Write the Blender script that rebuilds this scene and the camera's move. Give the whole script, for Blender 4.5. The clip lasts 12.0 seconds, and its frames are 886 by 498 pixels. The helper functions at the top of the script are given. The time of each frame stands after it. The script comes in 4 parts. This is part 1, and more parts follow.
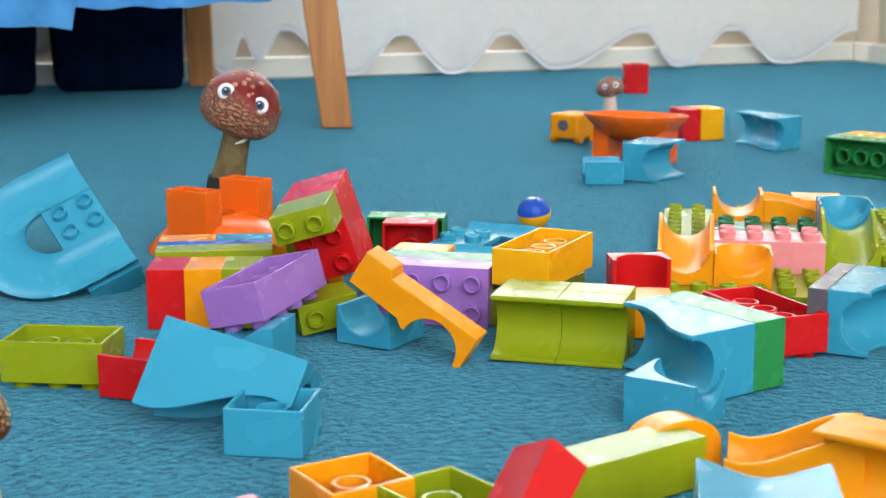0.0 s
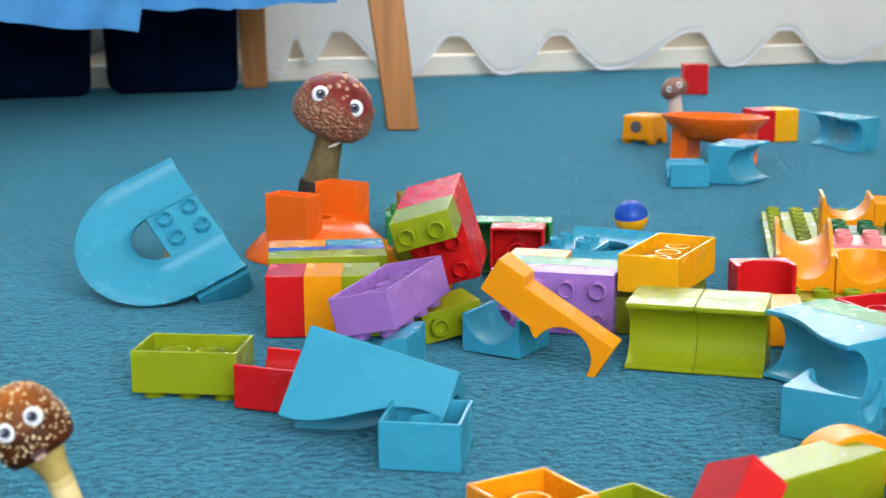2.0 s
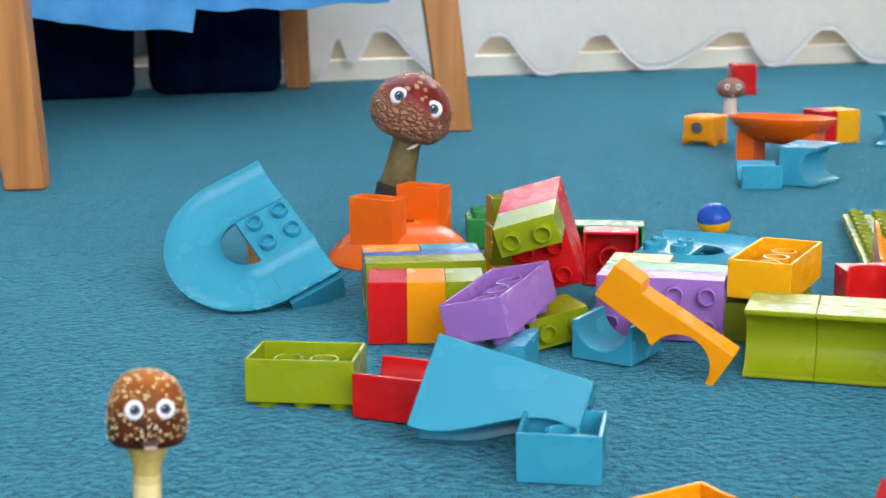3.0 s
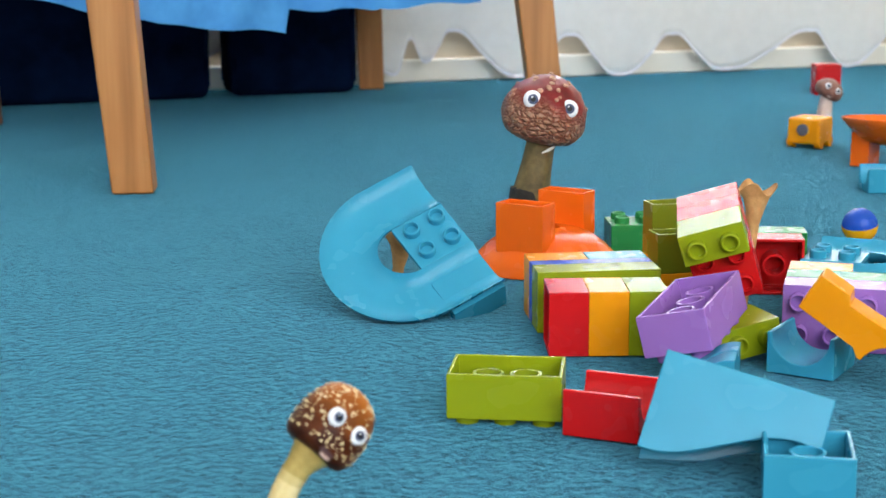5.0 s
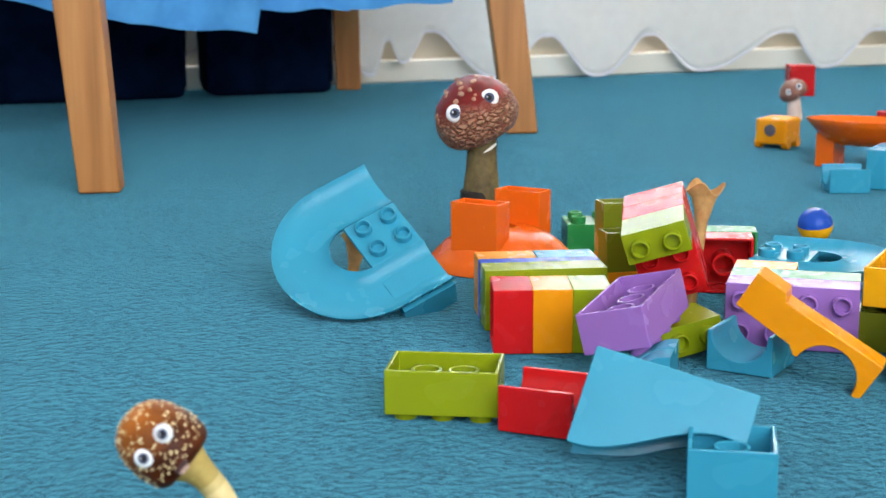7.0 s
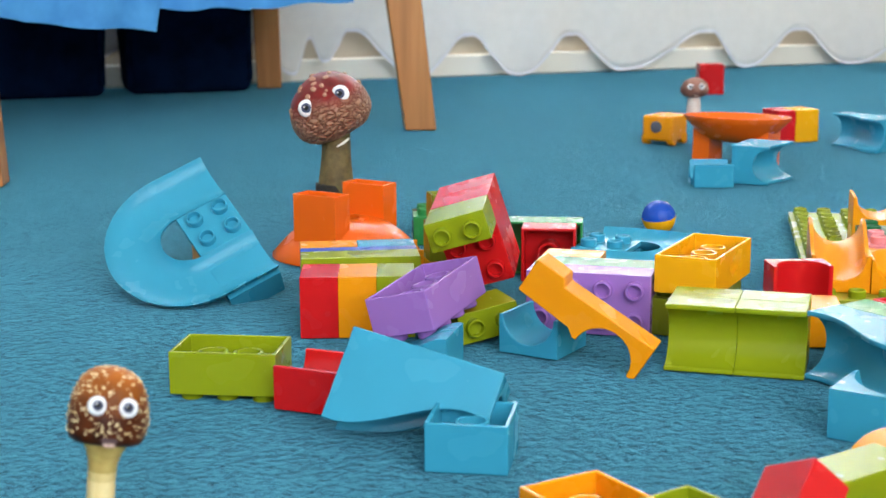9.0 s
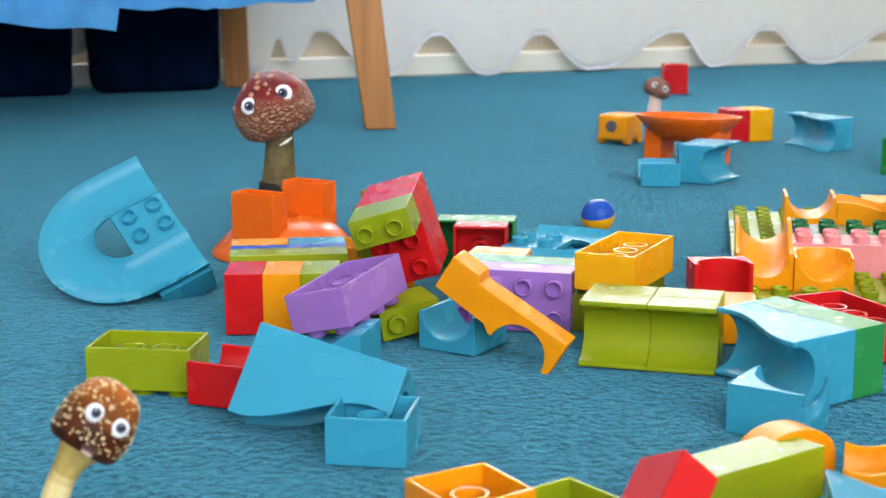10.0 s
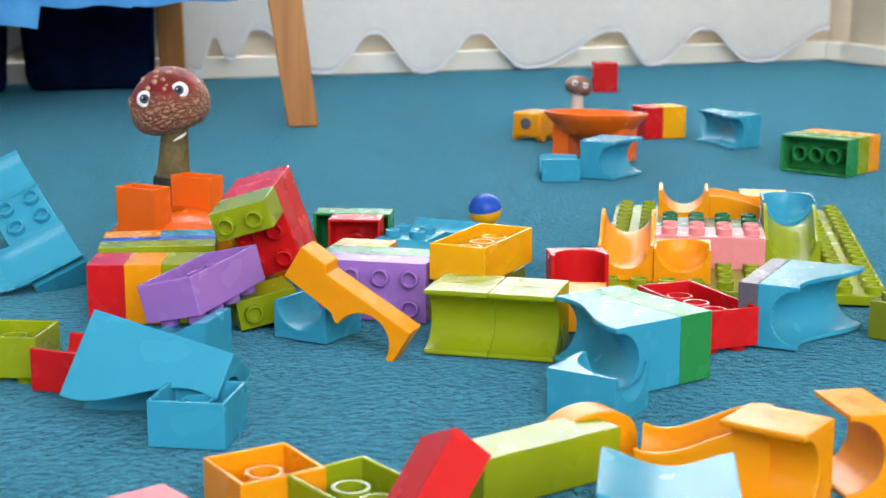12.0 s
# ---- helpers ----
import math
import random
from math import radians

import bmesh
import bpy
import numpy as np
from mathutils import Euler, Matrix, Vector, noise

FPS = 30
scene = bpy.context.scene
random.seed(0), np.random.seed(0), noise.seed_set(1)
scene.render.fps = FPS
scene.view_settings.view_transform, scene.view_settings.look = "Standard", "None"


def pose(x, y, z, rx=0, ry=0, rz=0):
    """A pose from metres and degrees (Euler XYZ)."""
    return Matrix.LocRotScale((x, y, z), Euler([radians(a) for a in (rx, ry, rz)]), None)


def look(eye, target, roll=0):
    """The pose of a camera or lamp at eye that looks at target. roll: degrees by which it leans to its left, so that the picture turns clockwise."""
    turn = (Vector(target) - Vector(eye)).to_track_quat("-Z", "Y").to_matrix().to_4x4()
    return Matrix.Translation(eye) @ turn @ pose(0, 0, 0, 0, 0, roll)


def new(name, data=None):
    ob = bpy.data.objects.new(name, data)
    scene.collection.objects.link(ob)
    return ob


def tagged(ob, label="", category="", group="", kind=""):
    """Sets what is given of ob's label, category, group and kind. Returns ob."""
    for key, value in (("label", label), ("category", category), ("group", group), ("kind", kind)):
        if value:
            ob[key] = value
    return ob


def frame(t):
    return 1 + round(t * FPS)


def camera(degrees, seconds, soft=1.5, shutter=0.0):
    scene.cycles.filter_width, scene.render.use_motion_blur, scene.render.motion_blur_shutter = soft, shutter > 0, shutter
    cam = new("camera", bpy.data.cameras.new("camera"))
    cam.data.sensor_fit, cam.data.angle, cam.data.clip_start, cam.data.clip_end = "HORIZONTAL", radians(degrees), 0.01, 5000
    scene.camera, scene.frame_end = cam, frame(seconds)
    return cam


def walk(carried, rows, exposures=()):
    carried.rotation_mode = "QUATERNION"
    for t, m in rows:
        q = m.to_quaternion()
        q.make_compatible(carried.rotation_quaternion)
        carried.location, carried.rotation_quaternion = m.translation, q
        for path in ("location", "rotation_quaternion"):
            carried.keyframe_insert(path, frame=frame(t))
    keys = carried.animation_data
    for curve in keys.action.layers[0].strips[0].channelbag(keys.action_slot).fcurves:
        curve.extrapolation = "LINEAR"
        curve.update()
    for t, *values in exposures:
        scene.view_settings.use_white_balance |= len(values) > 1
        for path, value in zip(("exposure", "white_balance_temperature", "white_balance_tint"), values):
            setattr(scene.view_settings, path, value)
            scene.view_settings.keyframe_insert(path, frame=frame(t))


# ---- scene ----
cam = camera(32.9, 12.0)
PATH = [
    (0, (0.219, -0.622, 0.195), (0.012, 1.326, -0.205), -0.1),
    (0.5, (0.206, -0.619, 0.195), (-0.007, 1.329, -0.205), -0.2),
    (1, (0.194, -0.617, 0.195), (-0.025, 1.33, -0.205), -0.2),
    (1.5, (0.179, -0.614, 0.195), (-0.044, 1.332, -0.205), -0.3),
    (2, (0.163, -0.612, 0.195), (-0.065, 1.335, -0.205), -0.3),
    (2.5, (0.141, -0.608, 0.194), (-0.092, 1.338, -0.205), -0.3),
    (3, (0.114, -0.603, 0.195), (-0.126, 1.341, -0.205), -0.4),
    (4.4, (0.056, -0.591, 0.195), (-0.198, 1.352, -0.205), -0.4),
    (5, (0.032, -0.587, 0.195), (-0.23, 1.355, -0.206), -0.5),
    (5.5, (0.011, -0.584, 0.194), (-0.256, 1.357, -0.206), -0.5),
    (6, (0.016, -0.586, 0.195), (-0.25, 1.355, -0.207), -0.5),
    (6.5, (0.036, -0.587, 0.194), (-0.224, 1.355, -0.205), -0.5),
    (7, (0.056, -0.591, 0.195), (-0.198, 1.352, -0.205), -0.4),
    (8.4, (0.114, -0.603, 0.195), (-0.126, 1.341, -0.205), -0.4),
    (9, (0.146, -0.609, 0.194), (-0.085, 1.337, -0.205), -0.3),
    (9.5, (0.166, -0.612, 0.194), (-0.06, 1.334, -0.205), -0.3),
    (10, (0.182, -0.615, 0.195), (-0.039, 1.332, -0.205), -0.2),
    (10.5, (0.196, -0.618, 0.195), (-0.021, 1.33, -0.205), -0.2),
    (11, (0.208, -0.62, 0.195), (-0.004, 1.329, -0.205), -0.2),
    (11.5, (0.223, -0.623, 0.195), (0.017, 1.326, -0.205), -0.1),
    (12, (0.247, -0.627, 0.194), (0.052, 1.323, -0.206), -0.1),
]
cam.data.dof.use_dof, cam.data.dof.focus_distance, cam.data.dof.aperture_fstop = True, 0.78, 22.0
walk(cam, [(t, look(eye, target, roll)) for t, eye, target, roll in PATH])
U, H, SH = 0.0159, 0.0192, 0.0045          # stud pitch, brick height, stud height

# ---- world and light ----
world = bpy.data.worlds.new("daylight")
scene.world = world
world.use_nodes = True
wn = world.node_tree
sky = wn.nodes.new("ShaderNodeTexSky")
sky.sky_type, sky.sun_disc = "NISHITA", False
sky.sun_elevation, sky.sun_rotation = radians(38), radians(200)
wn.links.new(sky.outputs[0], wn.nodes["Background"].inputs[0])
wn.nodes["Background"].inputs[1].default_value = 0.12
scene.view_settings.exposure = 0.14

ROOM = pose(0.64, 1.975, 0, 0, 0, 25.0)     # corner of the two far walls; the room lies towards -x, -y


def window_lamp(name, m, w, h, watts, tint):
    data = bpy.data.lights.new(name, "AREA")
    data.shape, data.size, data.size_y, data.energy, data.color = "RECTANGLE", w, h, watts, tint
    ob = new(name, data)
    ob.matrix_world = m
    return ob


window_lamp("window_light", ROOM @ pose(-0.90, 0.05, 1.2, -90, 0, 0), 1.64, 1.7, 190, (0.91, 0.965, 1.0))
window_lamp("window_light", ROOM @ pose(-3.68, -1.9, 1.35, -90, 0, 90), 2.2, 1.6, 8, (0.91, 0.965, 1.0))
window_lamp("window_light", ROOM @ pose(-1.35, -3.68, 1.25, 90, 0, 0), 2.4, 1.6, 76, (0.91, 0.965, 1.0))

# ---- materials ----
def nodes(name):
    m = bpy.data.materials.new(name)
    m.use_nodes = True
    nt = m.node_tree
    return m, nt, nt.nodes["Principled BSDF"]


def noise_node(nt, scale, detail=4.0, rough=0.55, coord="Object"):
    tc, n = nt.nodes.new("ShaderNodeTexCoord"), nt.nodes.new("ShaderNodeTexNoise")
    n.inputs["Scale"].default_value, n.inputs["Detail"].default_value, n.inputs["Roughness"].default_value = scale, detail, rough
    nt.links.new(tc.outputs[coord], n.inputs["Vector"])
    return n


def ramp_node(nt, source, stops):
    r = nt.nodes.new("ShaderNodeValToRGB")
    els = r.color_ramp.elements
    while len(els) < len(stops):
        els.new(0.5)
    for e, (p, c) in zip(els, stops):
        e.position, e.color = p, (*c, 1)
    nt.links.new(source, r.inputs[0])
    return r


def bump(nt, bsdf, height, strength, dist):
    b = nt.nodes.new("ShaderNodeBump")
    b.inputs["Strength"].default_value, b.inputs["Distance"].default_value = strength, dist
    nt.links.new(height, b.inputs["Height"])
    nt.links.new(b.outputs[0], bsdf.inputs["Normal"])


def plastic(name, c, rough=0.25, through_light=0.0):
    m, nt, p = nodes(name)
    n = noise_node(nt, 38, 3)
    lo, hi = [v * 0.97 for v in c], [min(1, v * 1.02) for v in c]
    r = ramp_node(nt, n.outputs["Fac"], [(0.35, lo), (0.65, hi)])
    nt.links.new(r.outputs[0], p.inputs["Base Color"])
    f = noise_node(nt, 55, 2, 0.5)
    rr = ramp_node(nt, f.outputs["Fac"], [(0.3, [rough * 0.9] * 3), (0.75, [rough * 1.2] * 3)])
    nt.links.new(rr.outputs[0], p.inputs["Roughness"])
    p.inputs["IOR"].default_value = 1.46
    p.inputs["Specular IOR Level"].default_value = 0.25
    if through_light:
        p.inputs["Transmission Weight"].default_value = through_light
    else:
        p.inputs["Subsurface Weight"].default_value = 0.12
        p.inputs["Subsurface Radius"].default_value = (0.003, 0.003, 0.003)
        p.inputs["Subsurface Scale"].default_value = 0.5
    return m


BLUE = plastic("sky_blue_plastic", (0.036, 0.288, 0.430))
LIME = plastic("lime_plastic", (0.255, 0.305, 0.008))
ORANGE = plastic("amber_plastic", (0.80, 0.285, 0.005))
YELLOW = plastic("yellow_plastic", (0.80, 0.37, 0.006))
DEEP_ORANGE = plastic("orange_plastic", (0.80, 0.130, 0.007))
RED = plastic("red_plastic", (0.56, 0.010, 0.012))
PURPLE = plastic("lilac_plastic", (0.315, 0.150, 0.46))
PINK = plastic("pink_plastic", (0.72, 0.25, 0.26))
GREEN = plastic("green_plastic", (0.025, 0.23, 0.06))
DARK_GREEN = plastic("dark_green_plastic", (0.006, 0.11, 0.03))
NAVY_BLUE = plastic("royal_blue_plastic", (0.015, 0.075, 0.42))
GREY = plastic("grey_plastic", (0.11, 0.10, 0.12))
OLIVE = plastic("olive_plastic", (0.17, 0.19, 0.010))


def carpet_material():
    m, nt, p = nodes("blue_carpet")
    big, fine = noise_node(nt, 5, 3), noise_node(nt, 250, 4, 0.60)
    tuft, speck_noise = noise_node(nt, 900, 3, 0.6), noise_node(nt, 120, 3, 0.6)
    # coarse specks: colour multiplied darker where this noise is low
    speck_tint = ramp_node(nt, speck_noise.outputs["Fac"], [(0.34, (0.35, 0.42, 0.48)), (0.44, (1.0, 1.0, 1.0))])
    # near-black at the low end of the noise that also drives the bump
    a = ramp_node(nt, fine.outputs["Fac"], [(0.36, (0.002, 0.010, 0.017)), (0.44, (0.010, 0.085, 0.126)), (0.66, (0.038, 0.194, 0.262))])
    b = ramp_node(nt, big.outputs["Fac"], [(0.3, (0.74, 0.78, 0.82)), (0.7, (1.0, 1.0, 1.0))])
    mix = nt.nodes.new("ShaderNodeMix")
    mix.data_type, mix.blend_type = "RGBA", "MULTIPLY"
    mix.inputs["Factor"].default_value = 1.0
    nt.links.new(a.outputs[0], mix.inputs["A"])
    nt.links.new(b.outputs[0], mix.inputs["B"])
    specked = nt.nodes.new("ShaderNodeMix")
    specked.data_type, specked.blend_type = "RGBA", "MULTIPLY"
    specked.inputs["Factor"].default_value = 1.0
    nt.links.new(mix.outputs["Result"], specked.inputs["A"])
    nt.links.new(speck_tint.outputs[0], specked.inputs["B"])
    nt.links.new(specked.outputs["Result"], p.inputs["Base Color"])
    add = nt.nodes.new("ShaderNodeMath")
    add.operation = "ADD"
    nt.links.new(fine.outputs["Fac"], add.inputs[0])
    soft = nt.nodes.new("ShaderNodeMath")
    soft.operation, soft.inputs[1].default_value = "MULTIPLY", 0.35
    nt.links.new(tuft.outputs["Fac"], soft.inputs[0])
    nt.links.new(soft.outputs[0], add.inputs[1])
    bump(nt, p, add.outputs[0], 1.0, 0.0045)
    p.inputs["Roughness"].default_value = 0.95
    p.inputs["Specular IOR Level"].default_value = 0.15
    p.inputs["Sheen Weight"].default_value = 0.85
    p.inputs["Sheen Roughness"].default_value = 0.30
    p.inputs["Sheen Tint"].default_value = (0.18, 0.64, 0.90, 1)
    return m


def mottled(name, lo, hi, scale, rough=0.6, relief=0.3, dist=0.001, coord="Object"):
    m, nt, p = nodes(name)
    n = noise_node(nt, scale, 6, 0.6, coord)
    r = ramp_node(nt, n.outputs["Fac"], [(0.32, lo), (0.68, hi)])
    nt.links.new(r.outputs[0], p.inputs["Base Color"])
    f = noise_node(nt, scale * 7, 4, 0.6, coord)
    bump(nt, p, f.outputs["Fac"], relief, dist)
    p.inputs["Roughness"].default_value = rough
    return m


def wood_material():
    m, nt, p = nodes("oiled_beech")
    tc, mp = nt.nodes.new("ShaderNodeTexCoord"), nt.nodes.new("ShaderNodeMapping")
    mp.inputs["Scale"].default_value = (90, 90, 5)
    n = nt.nodes.new("ShaderNodeTexNoise")
    n.inputs["Scale"].default_value, n.inputs["Detail"].default_value = 1.0, 6
    nt.links.new(tc.outputs["Object"], mp.inputs[0])
    nt.links.new(mp.outputs[0], n.inputs["Vector"])
    r = ramp_node(nt, n.outputs["Fac"], [(0.3, (0.33, 0.125, 0.030)), (0.55, (0.45, 0.180, 0.047)), (0.75, (0.53, 0.235, 0.070))])
    nt.links.new(r.outputs[0], p.inputs["Base Color"])
    bump(nt, p, n.outputs["Fac"], 0.15, 0.0005)
    p.inputs["Roughness"].default_value = 0.42
    return m


CARPET, WOOD = carpet_material(), wood_material()
WALL = mottled("beige_wall_paint", (0.50, 0.41, 0.30), (0.60, 0.51, 0.39), 9, 0.8)
SKIRT_PAINT = mottled("cream_gloss_paint", (0.78, 0.72, 0.62), (0.86, 0.81, 0.72), 6, 0.4, 0.05)
CEIL = mottled("white_ceiling_paint", (0.78, 0.78, 0.77), (0.84, 0.84, 0.83), 7, 0.9)


def lace_material():
    m = mottled("white_lace_cloth", (0.86, 0.85, 0.83), (0.94, 0.93, 0.91), 55, 0.85, 0.5, 0.001)
    nt = m.node_tree
    tr, mx = nt.nodes.new("ShaderNodeBsdfTranslucent"), nt.nodes.new("ShaderNodeMixShader")
    tr.inputs[0].default_value, mx.inputs[0].default_value = (0.95, 0.95, 0.96, 1), 0.42
    nt.links.new(nt.nodes["Principled BSDF"].outputs[0], mx.inputs[1])
    nt.links.new(tr.outputs[0], mx.inputs[2])
    nt.links.new(mx.outputs[0], nt.nodes["Material Output"].inputs[0])
    return m


LACE = lace_material()
LACE_EDGE = mottled("lilac_lace_trim", (0.76, 0.75, 0.82), (0.86, 0.85, 0.90), 90, 0.85, 0.5, 0.001)
SEAT_CLOTH = mottled("bright_blue_cloth", (0.05, 0.25, 0.60), (0.09, 0.37, 0.76), 26, 0.7, 0.3, 0.001)
NAVY_CLOTH = mottled("navy_cloth", (0.001, 0.005, 0.018), (0.003, 0.012, 0.045), 20, 0.95, 0.3)
NAVY_CLOTH.node_tree.nodes["Principled BSDF"].inputs["Specular IOR Level"].default_value = 0.04


# ---- mesh helpers ----
def link_mesh(name, bm, mat, smooth=40, bevel=0.0):
    bmesh.ops.recalc_face_normals(bm, faces=bm.faces)
    me = bpy.data.meshes.new(name)
    bm.to_mesh(me)
    bm.free()
    me.materials.append(mat)
    if smooth:
        me.polygons.foreach_set("use_smooth", [True] * len(me.polygons))
        me.set_sharp_from_angle(angle=radians(smooth))
    ob = new(name, me)
    if bevel:
        b = ob.modifiers.new("edge", "BEVEL")
        b.width, b.segments, b.limit_method, b.angle_limit, b.harden_normals = bevel, 2, "ANGLE", radians(45), True
    return ob


def part(name, bm, mat, parent, label="", m=None, smooth=40, bevel=0.0):
    ob = link_mesh(name, bm, mat, smooth, bevel)
    ob.parent = parent
    if m is not None:
        ob.matrix_basis = m
    return tagged(ob, label)


def share(name, mesh, parent, m):
    ob = new(name, mesh)
    ob.parent = parent
    ob.matrix_basis = m
    return ob


def thing(name, m, label, category, group=""):
    ob = new(name)
    ob.empty_display_size = 0.02
    ob.matrix_world = m
    return tagged(ob, label, category, group)


def box(bm, x0, x1, y0, y1, z0, z1, m=None):
    vs = [bm.verts.new((x, y, z)) for z in (z0, z1) for y in (y0, y1) for x in (x0, x1)]
    for f in ((0, 2, 3, 1), (4, 5, 7, 6), (0, 1, 5, 4), (2, 6, 7, 3), (0, 4, 6, 2), (1, 3, 7, 5)):
        bm.faces.new([vs[i] for i in f])
    if m is not None:
        bmesh.ops.transform(bm, matrix=m, verts=vs)
    return vs


def boxed(*dims):
    bm = bmesh.new()
    box(bm, *dims)
    return bm


def lathe(profile, n=32, closed=False):
    """A turned form from (radius, z) pairs; open ends at radius 0 close themselves."""
    bm = bmesh.new()
    rings = []
    for r, z in profile:
        if r < 1e-6:
            rings.append([bm.verts.new((0, 0, z))])
        else:
            rings.append([bm.verts.new((r * math.cos(2 * math.pi * k / n), r * math.sin(2 * math.pi * k / n), z)) for k in range(n)])
    pairs = list(zip(rings, rings[1:])) + ([(rings[-1], rings[0])] if closed else [])
    for a, b in pairs:
        for k in range(n):
            q = [a[k % len(a)], a[(k + 1) % len(a)], b[(k + 1) % len(b)], b[k % len(b)]]
            q = list(dict.fromkeys(q))
            if len(q) > 2:
                bm.faces.new(q)
    return bm


def loft(sections):
    """Joins cross-sections (lists of points with equal counts) and caps both ends."""
    bm = bmesh.new()
    rings = [[bm.verts.new(p) for p in s] for s in sections]
    n = len(rings[0])
    for a, b in zip(rings, rings[1:]):
        for k in range(n):
            bm.faces.new((a[k], a[(k + 1) % n], b[(k + 1) % n], b[k]))
    bm.faces.new(rings[0])
    bm.faces.new(rings[-1][::-1])
    return bm


# ---- setting ----
def slab(name, m, x0, x1, z0, z1, holes, mat, thick=0.12):
    """A wall in the plane y = 0 of m, thickness behind it, with window openings through it."""
    bm = bmesh.new()
    xs = sorted({x0, x1, *[h[0] for h in holes], *[h[1] for h in holes]})
    zs = sorted({z0, z1, *[h[2] for h in holes], *[h[3] for h in holes]})
    for xa, xb in zip(xs, xs[1:]):
        for za, zb in zip(zs, zs[1:]):
            if not any(h[0] <= xa and xb <= h[1] and h[2] <= za and zb <= h[3] for h in holes):
                box(bm, xa, xb, 0, thick, za, zb)
    bmesh.ops.remove_doubles(bm, verts=bm.verts, dist=1e-5)
    ob = link_mesh(name, bm, mat, 0)
    ob.matrix_world = m
    return tagged(ob, kind="structure")


W = 3.7
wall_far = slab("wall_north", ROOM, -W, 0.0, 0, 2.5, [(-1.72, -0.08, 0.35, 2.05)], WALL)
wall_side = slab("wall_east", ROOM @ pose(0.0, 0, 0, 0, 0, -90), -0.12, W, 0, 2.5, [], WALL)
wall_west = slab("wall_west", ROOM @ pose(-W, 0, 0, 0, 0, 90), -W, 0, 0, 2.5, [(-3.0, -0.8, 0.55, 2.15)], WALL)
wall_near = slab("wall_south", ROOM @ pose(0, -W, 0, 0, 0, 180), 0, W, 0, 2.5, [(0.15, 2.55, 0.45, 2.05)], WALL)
bm = boxed(-W - 0.12, 0.12, -W - 0.12, 0.12, 2.5, 2.6)
ceiling = tagged(link_mesh("ceiling", bm, CEIL, 0), kind="structure")
ceiling.matrix_world = ROOM


def carpet():
    n = 220
    bm = bmesh.new()
    bmesh.ops.create_grid(bm, x_segments=n, y_segments=n, size=W / 2)
    bmesh.ops.translate(bm, verts=bm.verts, vec=(-W / 2, -W / 2, 0))
    for v in bm.verts:
        v.co.z = 0.0012 * noise.noise(v.co * 24.0) - 0.0008
    ob = tagged(link_mesh("floor", bm, CARPET), "teal blue low-pile carpet, slightly specked", "carpet", kind="structure")
    ob.matrix_world = ROOM
    return ob


carpet()
bm = boxed(-W, 0, -0.016, -0.0005, 0, 0.032)
board = tagged(link_mesh("baseboard", bm, SKIRT_PAINT, 0, 0.003), kind="structure")
board.matrix_world = ROOM
bm = boxed(-0.016, -0.0005, -W, -0.017, 0, 0.032)
board = tagged(link_mesh("baseboard", bm, SKIRT_PAINT, 0, 0.003), kind="structure")
board.matrix_world = ROOM


HEM = ((-2.9, 0.05), (-2.82, 0.004), (-2.72, 0.052), (-2.62, 0.003), (-2.52, 0.055), (-2.40, 0.002), (-2.27, 0.054), (-2.14, 0.004), (-2.02, 0.052), (-1.90, 0.003),
       (-1.78, 0.056), (-1.66, 0.003), (-1.54, 0.054), (-1.42, 0.004), (-1.30, 0.056), (-1.19, 0.006), (-1.13, 0.060), (-1.075, 0.014), (-1.05, 0.062), (-1.03, 0.030),
       (-0.99, 0.072), (-0.89, 0.006), (-0.815, 0.062), (-0.735, 0.003), (-0.65, 0.059), (-0.565, 0.005), (-0.42, 0.058), (-0.36, 0.004), (-0.265, 0.058), (-0.165, 0.003), (-0.035, 0.053))


def hem_height(x):
    """The scalloped hem: tongues that touch the floor between arched gaps, with a finer wave on top."""
    for (xa, za), (xb, zb) in zip(HEM, HEM[1:]):
        if xa <= x <= xb:
            q = (x - xa) / (xb - xa)
            low = q if zb < za else 1 - q
            k = (0.5 - 0.5 * math.cos(math.pi * (1 - low))) ** 1.25
            return min(za, zb) + abs(za - zb) * k + 0.0035 * abs(math.sin(2.5 * math.pi * low)) * (1 - low)
    return 0.05


